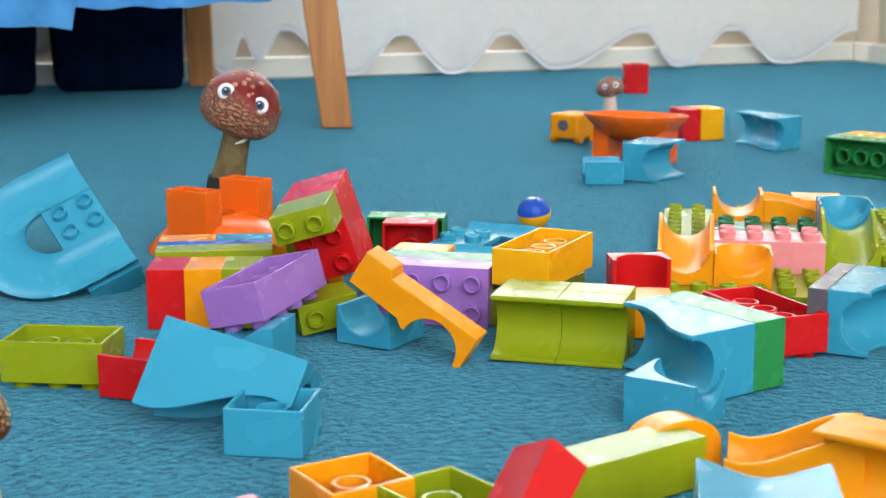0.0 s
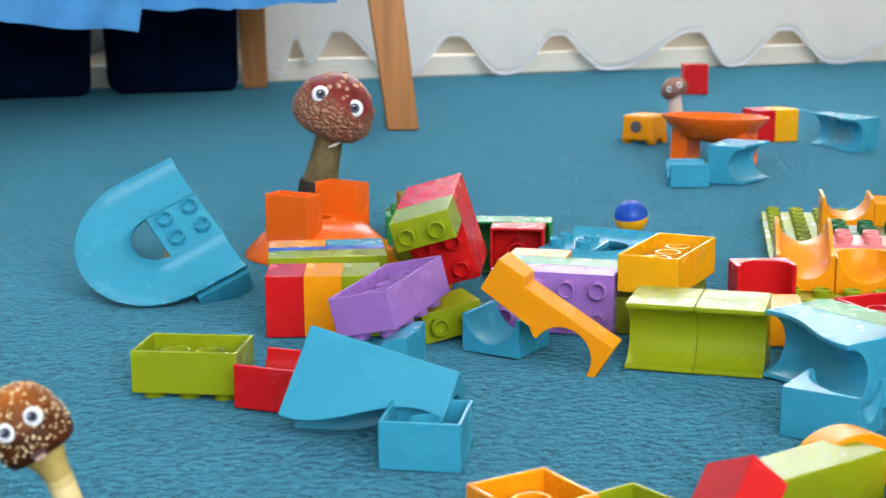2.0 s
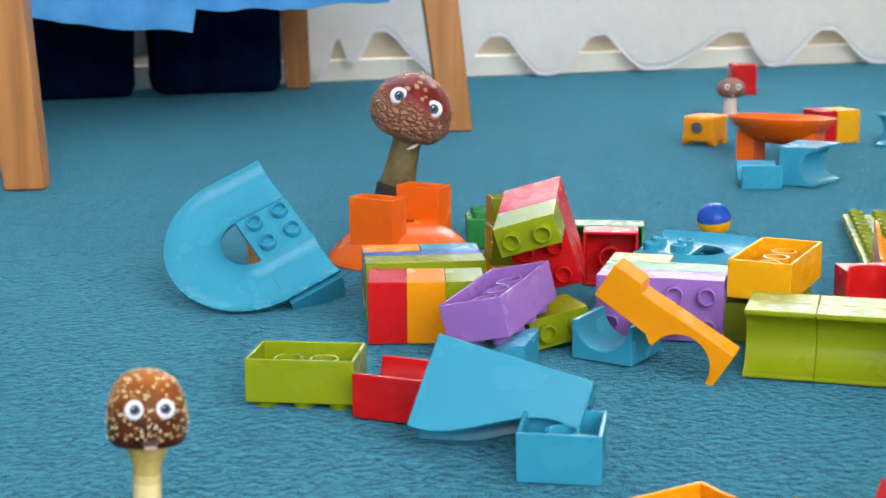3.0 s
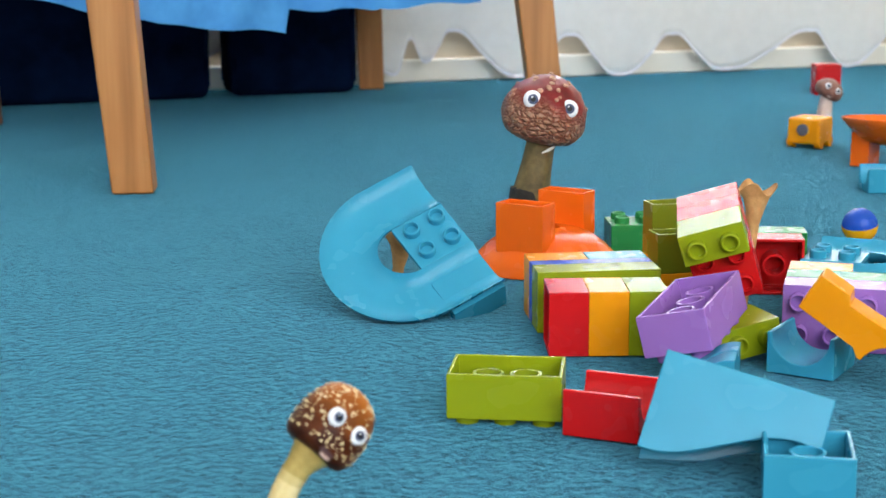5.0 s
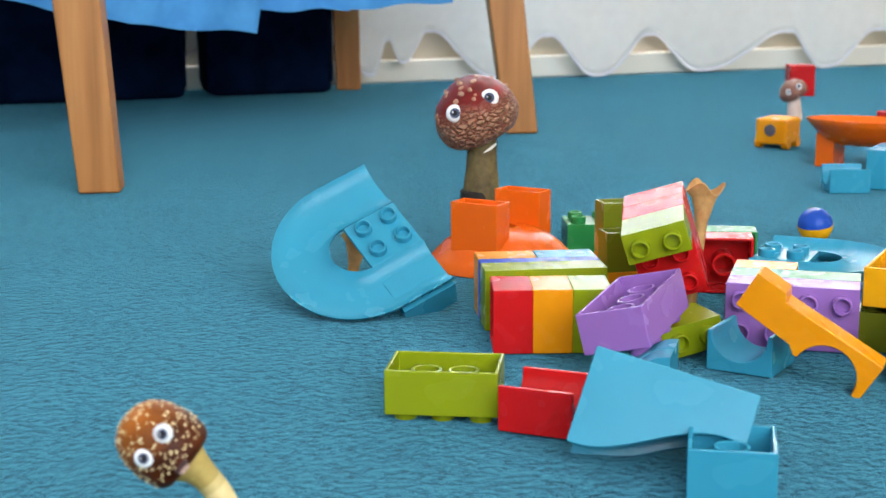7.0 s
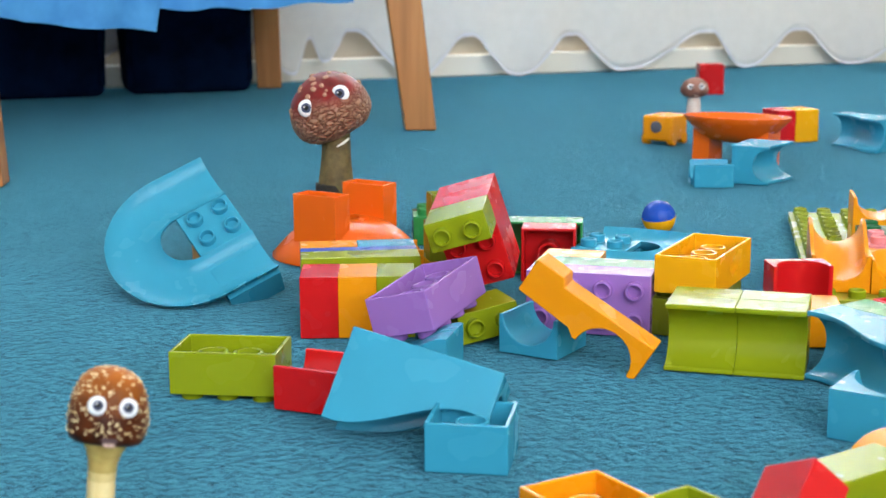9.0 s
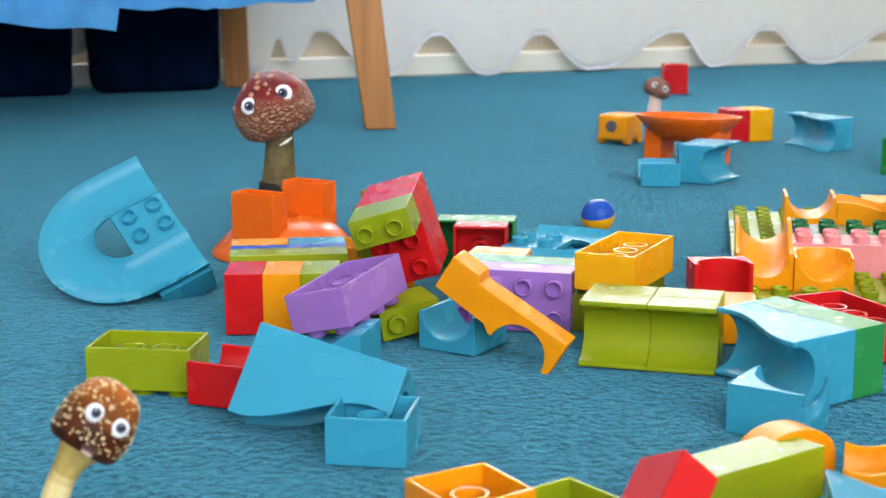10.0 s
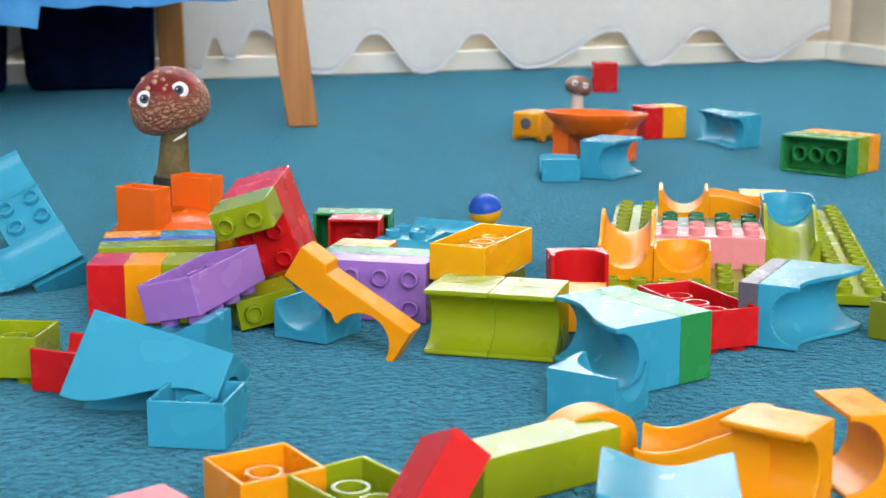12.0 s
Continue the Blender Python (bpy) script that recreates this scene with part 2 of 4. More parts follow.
def lace_curtain():
    """A thin curtain with a scalloped, trimmed hem, hanging just off the far wall."""
    root = thing("curtain", ROOM, "white lace curtain with scalloped hem hanging near the floor", "curtain")
    bm, trim = bmesh.new(), bmesh.new()
    x0, x1, top, n, rows = -2.9, -0.036, 2.25, 900, 26
    grid, edge = [], []
    for i in range(n + 1):
        x = x0 + (x1 - x0) * i / n
        hem = hem_height(x)
        fold = 0.004 * math.sin(19 * x + 1.5 * math.sin(5 * x)) + 0.0012 * math.sin(57 * x)
        col, rim = [], []
        for k in range(rows + 1):
            z = hem + (top - hem) * (k / rows) ** 1.6
            y = -0.052 + fold * (0.35 + 0.65 * (1 - k / rows)) + 0.003 * noise.noise(Vector((x * 18, z * 6, 0)))
            col.append(bm.verts.new((x, y, z)))
        for dy, dz in ((-0.0016, -0.0012), (-0.0016, 0.0022), (-0.0010, 0.0040), (0.0016, 0.0040), (0.0016, -0.0012)):
            rim.append(trim.verts.new((x, col[0].co.y + dy, hem + dz)))
        grid.append(col)
        edge.append(rim)
    for a, b in zip(grid, grid[1:]):
        for k in range(rows):
            bm.faces.new((a[k], b[k], b[k + 1], a[k + 1]))
    for a, b in zip(edge, edge[1:]):
        for k in range(5):
            trim.faces.new((a[k], b[k], b[(k + 1) % 5], a[(k + 1) % 5]))
    cloth = part("cloth", bm, LACE, root, smooth=60)
    so = cloth.modifiers.new("thickness", "SOLIDIFY")
    so.thickness = 0.0012
    part("hem_trim", trim, LACE_EDGE, root, "pale lilac lace edging", smooth=60)


lace_curtain()


# ---- chair at the back ----
def leg_mesh(bottom, top, w, d, yaw):
    secs = []
    for p, k in ((bottom, 0.92), (top, 1.05)):
        r = Euler((0, 0, radians(yaw))).to_matrix()
        secs.append([Vector(p) + r @ Vector((a * w * k / 2, b * d * k / 2, 0)) for a, b in ((-1, -1), (1, -1), (1, 1), (-1, 1))])
    return loft(secs)


def armchair():
    root = thing("armchair", pose(-0.36, 1.0, 0), "wooden armchair with splayed beech legs and bright blue cloth seat", "armchair")
    inv = root.matrix_world.inverted()
    legs = (((-0.374, 0.566, 0.0), (-0.388, 0.566, 0.20)), ((-0.066, 0.975, 0.0), (-0.090, 0.970, 0.20)),
            ((-0.337, 1.432, 0.0), (-0.340, 1.424, 0.20)), ((-0.690, 0.985, 0.0), (-0.700, 0.985, 0.20)))
    for a, b in legs:
        part("leg", leg_mesh(inv @ Vector(a), inv @ Vector(b), 0.036, 0.034, 12), WOOD, root, bevel=0.002)
    # seat cloth: hangs loose at the front, lowest at one corner, gathered up elsewhere
    ring = [((-0.505, 0.675), 0.150, 0.122), ((-0.408, 0.760), 0.122, 0.108), ((-0.317, 0.878), 0.130, 0.129), ((-0.235, 0.930), 0.129, 0.134),
            ((-0.140, 1.000), 0.134, 0.150), ((-0.300, 1.420), 0.150, 0.170), ((-0.740, 1.020), 0.190, 0.190)]
    bm = bmesh.new()
    cols = []
    for i, (pa, za, zb) in enumerate(ring):
        a, b = Vector((*pa, 0)), Vector((*ring[(i + 1) % len(ring)][0], 0))
        steps = 30
        for k in range(steps):
            s = k / steps
            p = a.lerp(b, s)
            out = Vector(((b - a).y, -(b - a).x, 0)).normalized()
            hem = za + (zb - za) * s + 0.0015 * math.sin(9 * s + i)
            col = []
            for j in range(7):
                q = j / 6
                w = 0.004 * math.sin(11 * s + 2 * i) * (1 - q) * math.sin(math.pi * s)
                col.append(bm.verts.new(inv @ (p + out * (w + 0.010 * math.sin(math.pi * q)) + Vector((0, 0, hem + (0.26 - hem) * q)))))
            cols.append(col)
    n = len(cols)
    for k in range(n):
        a, b = cols[k], cols[(k + 1) % n]
        for j in range(6):
            bm.faces.new((a[j], b[j], b[j + 1], a[j + 1]))
    bm.faces.new([c[6] for c in cols])
    bm.faces.new([c[4] for c in cols][::-1])
    part("seat", bm, SEAT_CLOTH, root, "bright blue cloth seat with loose hem", smooth=60)
    # unseen cushion and upright back above the seat, added to block window light
    a, b = Vector((-0.30, 1.42, 0)), Vector((-0.74, 1.02, 0))
    along = (b - a).normalized()
    yaw = math.degrees(math.atan2(along.y, along.x))
    mid = (a + b) / 2
    part("shade_cushion", boxed(-0.27, 0.27, -0.02, 0.42, 0.262, 0.40), SEAT_CLOTH, root, m=inv @ Matrix.Translation(mid) @ pose(0, 0, 0, 0, 0, yaw), bevel=0.03)
    part("shade_backrest", boxed(-0.29, 0.29, -0.12, -0.02, 0.262, 0.86), SEAT_CLOTH, root, m=inv @ Matrix.Translation(mid) @ pose(0, 0, 0, 0, 0, yaw), bevel=0.03)


armchair()


def cloth_box(m, w, d, h):
    """A soft-sided storage box with slightly bulging faces."""
    bm = bmesh.new()
    bmesh.ops.create_cube(bm, size=1)
    bmesh.ops.subdivide_edges(bm, edges=bm.edges, cuts=7, use_grid_fill=True)
    for v in bm.verts:
        c = v.co
        bx, by = 0.02 * math.cos(math.pi * c.y) * math.cos(math.pi * c.z), 0.02 * math.cos(math.pi * c.x) * math.cos(math.pi * c.z)
        v.co = Vector((c.x * (w + bx), c.y * (d + by), (c.z + 0.5) * h))
    root = thing("storage_box", m, "dark navy cloth storage box standing on the carpet", "storage box", "navy storage boxes")
    part("body", bm, NAVY_CLOTH, root, smooth=60, bevel=0.012)
    for a, b in ((-1, -1), (1, -1), (1, 1), (-1, 1)):
        bm = bmesh.new()
        bmesh.ops.create_cone(bm, segments=10, radius1=0.004, radius2=0.004, depth=h - 0.03, cap_ends=True)
        part("corner_piping", bm, NAVY_CLOTH, root, "stitched corner piping", m=pose(a * (w / 2 - 0.003), b * (d / 2 - 0.003), h / 2))
    return root


cloth_box(pose(-0.440, 1.380, 0, 0, 0, 25), 0.165, 0.085, 0.33)
cloth_box(pose(-0.734, 1.234, 0, 0, 0, 25), 0.43, 0.085, 0.33)


# ---- toy bricks ----
MESH = {}


def stud_mesh(mat):
    key = ("stud", mat.name)
    if key not in MESH:
        b = 0.0006
        bm = lathe([(0.0047, 0), (0.0047, SH - b), (0.0047 - b, SH), (0.0034 + b / 2, SH), (0.0034, SH - b), (0.0034, 0.0012), (0, 0.0012)], 24)
        ob = link_mesh("stud", bm, mat)
        MESH[key] = ob.data
        bpy.data.objects.remove(ob)
    return MESH[key]


def tube_mesh(mat, h):
    key = ("tube", mat.name, h)
    if key not in MESH:
        ob = link_mesh("tube", lathe([(0.0066, 0.0034), (0.0066, h), (0.0053, h), (0.0053, 0.0034)], 24, True), mat)
        MESH[key] = ob.data
        bpy.data.objects.remove(ob)
    return MESH[key]


def shell(w, d, h, t=0.0016):
    """A box open at the bottom, with wall thickness."""
    bm = bmesh.new()
    def ring(x, y, z):
        return [bm.verts.new(p) for p in ((-x, -y, z), (x, -y, z), (x, y, z), (-x, y, z))]
    top, low = ring(w / 2, d / 2, h), ring(w / 2, d / 2, 0)
    inl, inh = ring(w / 2 - t, d / 2 - t, 0), ring(w / 2 - t, d / 2 - t, h - t)
    bm.faces.new(top)
    bm.faces.new(inh[::-1])
    for a, b in ((low, top), (inl, low), (inh, inl)):
        for k in range(4):
            bm.faces.new((a[k], a[(k + 1) % 4], b[(k + 1) % 4], b[k]))
    return bm


def studs(root, nx, ny, z, mat, skip=()):
    for i in range(nx):
        for j in range(ny):
            if (i, j) not in skip:
                share("stud", stud_mesh(mat), root, pose((i - (nx - 1) / 2) * U, (j - (ny - 1) / 2) * U, z - 0.0002))


def brick(m, nx, ny, mat, colour, where, h=H, tubes=True, with_studs=True, skip=()):
    root = thing("building_brick", m, f"{colour} plastic toy brick {where}", "toy brick", "toy bricks")
    part("body", shell(nx * U - 0.0002, ny * U - 0.0002, h), mat, root, bevel=0.0005)
    if with_studs:
        studs(root, nx, ny, h, mat, skip)
    if tubes:
        for i in range(nx - 1):
            for j in range(ny - 1):
                share("tube", tube_mesh(mat, h - 0.001), root, pose((i - (nx - 2) / 2) * U, (j - (ny - 2) / 2) * U, 0))
    return root


def trough_section(x, w, h, r, n=16):
    """Cross-section of a block with a half-pipe along x."""
    pts = [(x, -w / 2, 0), (x, w / 2, 0), (x, w / 2, h)]
    pts += [(x, r * math.cos(math.pi * k / n), h - r * math.sin(math.pi * k / n)) for k in range(n + 1)]
    return pts + [(x, -w / 2, h)]


def lining(secs_at, r, n=16):
    """A thin half-pipe skin that follows (x, height) stations."""
    secs = []
    for x, h in secs_at:
        arc = [math.pi * k / n for k in range(n + 1)]
        inner = [(x, (r - 0.0003) * math.cos(a), h - 0.0004 - (r - 0.0003) * math.sin(a)) for a in arc]
        outer = [(x, (r + 0.0004) * math.cos(a), h - 0.0004 - (r + 0.0004) * math.sin(a)) for a in reversed(arc)]
        secs.append(inner + outer)
    return loft(secs)


def channel(m, nx, mat, colour, where, h=H, r=0.0138, w=2 * U - 0.0002):
    root = thing("marble_channel", m, f"{colour} plastic half-pipe block {where}", "toy block", "marble run pieces")
    L = nx * U / 2
    part("body", loft([trough_section(x, w, h, r) for x in (-L, L)]), mat, root, bevel=0.0006)
    part("trough", lining([(-L + 0.0004, h), (L - 0.0004, h)], r), mat, root)
    return root


def ramp(m, mat, colour, where, nx=4, hi=2 * H, lo=H, r=0.0138):
    root = thing("marble_ramp", m, f"{colour} plastic marble-run ramp {where}", "toy ramp", "marble run pieces")
    L, secs, line = nx * U / 2, [], []
    for k in range(25):
        s = k / 24
        q = min(1, max(0, (s - 0.06) / 0.80))
        h = hi + (lo - hi) * (q * q * (3 - 2 * q)) + 0.0016 * max(0, (s - 0.86) / 0.14) ** 2
        secs.append(trough_section(-L + 2 * L * s, 2 * U - 0.0002, h, r))
        line.append((-L + 2 * L * s * 0.99 + 0.0003, h))
    part("body", loft(secs), mat, root, bevel=0.0006)
    part("trough", lining(line, r), mat, root)
    return root


def scoop(m, mat, colour, where, h=H):
    """A square block with a round bowl sunk into its top, open to the front."""
    root = thing("marble_catcher", m, f"{colour} plastic catcher block {where}", "toy block", "marble run pieces")
    bm = bmesh.new()
    bmesh.ops.create_grid(bm, x_segments=28, y_segments=28, size=U - 0.0001)
    for v in bm.verts:
        q = 1 - (v.co.x / 0.0142) ** 2 - (max(0.0, v.co.y) / 0.0142) ** 2
        v.co.z = h - 0.0135 * math.sqrt(max(0.0, q))
    rim = [e for e in bm.edges if e.is_boundary]
    side = bmesh.ops.extrude_edge_only(bm, edges=rim)["geom"]
    for v in side:
        if isinstance(v, bmesh.types.BMVert):
            v.co.z = 0
    part("body", bm, mat, root, smooth=35)
    return root


def wavy_block(m, mat, colour, where):
    """A block with a wide, shallow groove along its top between two raised edges."""
    root = thing("marble_channel", m, f"{colour} plastic shallow-grooved block {where}", "toy block", "marble run pieces")
    w, L = 0.044, 1.4 * U
    secs = []
    for x in (-L, L):
        top = []
        for k in range(25):
            a = -1 + k / 12
            top.append(Vector((x, a * w / 2, 0.0295 - 0.0062 * math.cos(a * 0.86 * math.pi / 2) ** 2 * (1 if abs(a) < 0.95 else 0.8))))
        secs.append([Vector((x, -w / 2, 0))] + top + [Vector((x, w / 2, 0))])
    part("body", loft(secs), mat, root, bevel=0.0006)
    return root


def humped_block(m, mat, colour, where):
    """A block with a rounded, bridge-like top."""
    root = thing("hump_block", m, f"{colour} plastic hump-topped block {where}", "toy block", "marble run pieces")
    L, n = 1.15 * U, 20
    prof = [(-L, 0), (L, 0)] + [(L * math.cos(math.pi * k / n), 0.008 + 0.0135 * math.sin(math.pi * k / n) ** 0.8) for k in range(n + 1)]
    part("body", loft([[(x, y, z) for x, z in prof] for y in (-0.007, 0.007)]), mat, root, bevel=0.0008)
    return root


def quarter_turn(m, mat, colour, where, h=0.0205):
    """A square block whose groove bends round one corner."""
    root = thing("marble_bend", m, f"{colour} plastic quarter-turn block {where}", "toy block", "marble run pieces")
    bm = bmesh.new()
    bmesh.ops.create_grid(bm, x_segments=36, y_segments=36, size=U - 0.0001)
    for v in bm.verts:
        d = math.hypot(v.co.x - U, v.co.y - U) - U
        v.co.z = h - math.sqrt(max(0.0, 0.0138 ** 2 - d * d))
    side = bmesh.ops.extrude_edge_only(bm, edges=[e for e in bm.edges if e.is_boundary])["geom"]
    for v in side:
        if isinstance(v, bmesh.types.BMVert):
            v.co.z = 0
    part("body", bm, mat, root, smooth=35)
    return root


def curved_slide(m, mat, colour, where):
    """A half-turn slide round a studded platform with a D-shaped hole."""
    root = thing("curved_slide", m, f"{colour} plastic half-turn marble slide {where}", "toy slide", "marble run pieces")
    S, R = 2 * U, 2 * U
    line = [((-R, 0), (-1, 0))]
    line += [((-R, -S * k / 4), (-1, 0)) for k in range(1, 4)]
    line += [((-R * math.cos(math.pi * k / 28), -S - R * math.sin(math.pi * k / 28)), (-math.cos(math.pi * k / 28), -math.sin(math.pi * k / 28))) for k in range(29)]
    line += [((R, -S * k / 4), (1, 0)) for k in (3, 2, 1)] + [((R, 0), (1, 0))]
    secs, w, n = [], U - 0.0001, 22
    for (px, py), (ox, oy) in line:
        up = []
        for k in range(n + 1):
            a = -1 + 2 * k / n
            z = -0.0058 * (1 - abs(a) ** 3.2) + 0.0014 * ((a + 1) / 2) ** 2
            up.append((a * w, z))
        low = [(a * 0.97, z - 0.0022) for a, z in reversed(up)]
        secs.append([(px + ox * a, py + oy * a, z) for a, z in up + low])
    part("trough", loft(secs), mat, root, smooth=50)
    part("platform", boxed(-U, U, -S - 0.0006, -0.0005, -0.003, 0), mat, root, bevel=0.0005)
    for i in (-0.5, 0.5):
        for j in (-0.5, 0.5):
            share("stud", stud_mesh(mat), root, pose(i * U, -U + j * U, -0.0002))
    part("foot_block", shell(2 * U, 2 * U, 0.0165), mat, root, m=pose(R, -U, -0.0215))
    return root


def funnel(m, where):
    """A round bowl with a centre hole and two open square feet."""
    root = thing("marble_funnel", m, f"orange plastic marble-run funnel bowl {where}", "toy funnel", "marble run pieces")
    out = [(0.0085, 0.0235), (0.014, 0.0232), (0.022, 0.0215), (0.030, 0.0178), (0.037, 0.0125), (0.043, 0.0062), (0.0475, 0.0012), (0.0475, 0)]
    inn = [(0.0455, 0), (0.041, 0.0055), (0.0355, 0.0105), (0.0285, 0.0155), (0.021, 0.019), (0.0135, 0.0207), (0.0085, 0.021)]
    part("bowl", lathe(out + inn, 64, True), DEEP_ORANGE, root, smooth=50)
    for s in (-1, 1):
        part("foot", shell(2 * U, U, 0.030, 0.0014), DEEP_ORANGE, root, m=pose(0, s * 0.0270, 0.0425, 180), bevel=0.0004)
    return root


def arch_block(m):
    """A long block with a half-round opening under one half."""
    root = thing("arch_block", m, "amber orange plastic arch block leaning on other bricks", "toy block", "marble run pieces")
    L, r, n = 4.22 * U, 0.0142, 16
    c = L - 0.0180
    prof = [(0, 0.004), (c - r - 0.006, 0.003), (c - r - 0.002, 0), (c - r, 0)] + [(c - r * math.cos(math.pi * k / n), r * math.sin(math.pi * k / n)) for k in range(1, n)] + [(c + r, 0), (L, 0), (L, H)]
    prof += [(0.0175, H - 0.001), (0.0150, H + 0.0028), (0, H + 0.0028)]
    part("body", loft([[(x, y, z) for x, z in prof] for y in (0, 0.92 * U)]), ORANGE, root, bevel=0.0006)
    return root


ON_SIDE = pose(0, 0, 0, 90)
FLIP = pose(0, 0, 0, 180)

# front left: upturned brick, red channel, leaning ramp
brick(pose(-0.0227, 0.0159, 0.0215, 180), 3, 2, LIME, "lime green", "lying upside down on the carpet")
channel(pose(0.0214, 0.0018, 0, 0, 0, -15.9), 2, RED, "red", "beside the leaning blue ramp")
ramp(pose(0.0731, -0.0294, 0.0302, 150.5, 13.8, -8.5), BLUE, "sky blue", "leaning on another block")
brick(pose(0.0922, -0.0645, H, 180, 0, -3), 2, 2, BLUE, "sky blue", "upside down under the leaning ramp", with_studs=False)
ramp(pose(0.058, 0.046, 0, 0, 0, 172), BLUE, "sky blue", "under the tipped lilac brick", nx=2, hi=0.0225, lo=0.0115, r=0.001)

# stack of bricks lying on their sides
S1 = pose(-0.011, 0.1058, 0, 0, 0, 8.4)
for k, (mat, colour) in enumerate(((RED, "red"), (ORANGE, "amber"), (LIME, "lime green"))):
    brick(S1 @ pose(H * k, U, U, 0, 90, 0), 2, 2, mat, colour, "in a row lying on its side", with_studs=k == 2)
S2 = pose(-0.0196, 0.1497, 0, 0, 0, 12.8)
brick(S2 @ pose(2 * U, H, U, 90, 0, 0), 4, 2, LIME, "lime green", "on edge in a striped stack", with_studs=False)
brick(S2 @ pose(2 * U, H, U, -90, 0, 0), 4, 2, NAVY_BLUE, "royal blue", "standing thin in a striped stack", h=H / 2, with_studs=False)
brick(S2 @ pose(U, 1.5 * H, U, -90, 0, 0), 2, 2, ORANGE, "amber", "on edge in a striped stack", with_studs=False)
brick(S2 @ pose(3 * U, 1.5 * H, U, -90, 0, 0), 2, 2, BLUE, "sky blue", "on edge in a striped stack", with_studs=False)

# the heap
brick(pose(0.0537, 0.0847, 0.0380, 166.9, -4.0, 73.1), 4, 2, PURPLE, "lilac", "tipped upside down on the heap")
T = pose(0.0624, 0.1321, 0.0101, 8.8, -16.5, -3.1)
brick(T @ pose(U, 0.025, 2.5 * U, 90, 0, 0), 2, 1, LIME, "lime green", "fixed onto a red brick", h=0.025, tubes=False)
brick(T @ pose(U, 0.025 + H, 1.5 * U, 90, 0, 0), 2, 3, RED, "red", "standing tilted in the heap", tubes=False, skip=((0, 2), (1, 2)))
brick(T @ pose(U, 0.025 + 2 * H, 1.5 * U, 90, 0, 0), 2, 3, RED, "red", "behind another red brick, tilted", tubes=False, with_studs=False)
brick(pose(0.0710, 0.1000, 0, 0, -10, 25) @ pose(U, 0.028, U / 2, 90), 2, 1, LIME, "lime green", "lying on its side under the heap", h=0.028, tubes=False)
channel(pose(0.1041, 0.0850, 0, 0, 0, -24.6) @ pose(0, U, 0, 0, 0, 90), 2, BLUE, "sky blue", "under the arch block")
arch_block(pose(0.0985, 0.0680, 0.0335, 3.0, 32.5, -12.5))

S3 = pose(0.1000, 0.1340, 0, 0, 0, -8.7)
brick(S3 @ pose(2 * U, H, U, 90, 0, 0), 4, 2, PURPLE, "lilac", "on its side with studs forward")
brick(S3 @ pose(2 * U, 2 * H, U, 90, 0, 0), 4, 2, GREEN, "pale green", "on its side behind a lilac brick", with_studs=False)
brick(S3 @ pose(U, 3 * H, U, 90, 0, 0), 2, 2, ORANGE, "amber", "on its side behind a green brick", with_studs=False)

# half-pipes on edge, trough towards the viewer
G = pose(0.168, 0.067, 0, 0, 0, -10)
for k in (0, 1):
    channel(G @ pose((2 * k + 1) * U, H, U, 90, 0, 0), 2, LIME, "lime green", "on edge beside its twin")
    brick(G @ pose((2 * k + 1) * U, 2 * H, U, 90, 0, 0), 2, 2, LIME, "lime green", "behind a half-pipe block", with_studs=False)
brick(pose(0.186, 0.158, 0, 0, 0, 70), 4, 2, OLIVE, "olive green", "lying under a yellow brick")
brick(pose(0.190, 0.152, 0.0422, 180, 0, 70), 4, 2, YELLOW, "yellow", "upside down on an olive brick", with_studs=False)

# behind the heap
funnel(pose(-0.026, 0.318, 0, 0, 0, -24), "lying upside down on the carpet")
curved_slide(pose(-0.0679, 0.2103, 0.0458, 28.6, 33.0, -43.7), BLUE, "sky blue", "propped up on its edge")
curved_slide(pose(0.124, 0.259, 0.0217, 0, 0, 73), BLUE, "sky blue", "lying flat on the carpet")
brick(pose(0.026, 0.365, 0, 0, 0, 10), 2, 2, GREEN, "green", "standing behind the heap")
brick(pose(0.050, 0.262, 0.050, 180, 0, 20), 2, 1, OLIVE, "olive green", "upside down behind the heap", h=0.030, tubes=False)
brick(pose(0.053, 0.225, 0.040, 180, 0, 20), 2, 1, OLIVE, "olive green", "upside down against the heap", h=0.022, tubes=False)
brick(pose(0.053, 0.225, 0.0, 0, 0, 20), 2, 1, ORANGE, "amber", "under an olive brick", tubes=False, h=0.018, with_studs=False)
brick(pose(0.050, 0.262, 0.0, 0, 0, 20), 2, 1, ORANGE, "amber", "under an olive brick", tubes=False, h=0.020, with_studs=False)
brick(pose(0.1015, 0.2665, 0.016, -90, 0, 0), 3, 2, GREEN, "green", "lying on its side behind the heap", with_studs=False)
brick(pose(0.106, 0.2465, 0.016, -90, 0, 0), 2, 2, RED, "dark red", "on its side showing its hollow", with_studs=False)


def ball(m):
    root = thing("toy_ball", m, "small ball, blue above and yellow below, on the carpet", "ball")
    r, n = 0.0115, 14
    up = [(r * math.cos(math.pi / 2 * k / n), r * math.sin(math.pi / 2 * k / n)) for k in range(n + 1)]
    up[-1] = (0, r)
    part("upper_half", lathe(up, 36), NAVY_BLUE, root, "royal blue half")
    part("lower_half", lathe([(a, -b) for a, b in up], 36), YELLOW, root, "yellow half")
    part("seam", lathe([(r + 0.0002, -0.0003), (r + 0.0002, 0.0003), (r - 0.001, 0)], 36, True), YELLOW, root)


ball(pose(0.1735, 0.405, 0.0110, 8, -6, 0))

channel(pose(0.0240, 0.240, 0, 0, 0, 15), 1, ORANGE, "amber", "wedged behind the striped stack", h=0.022)

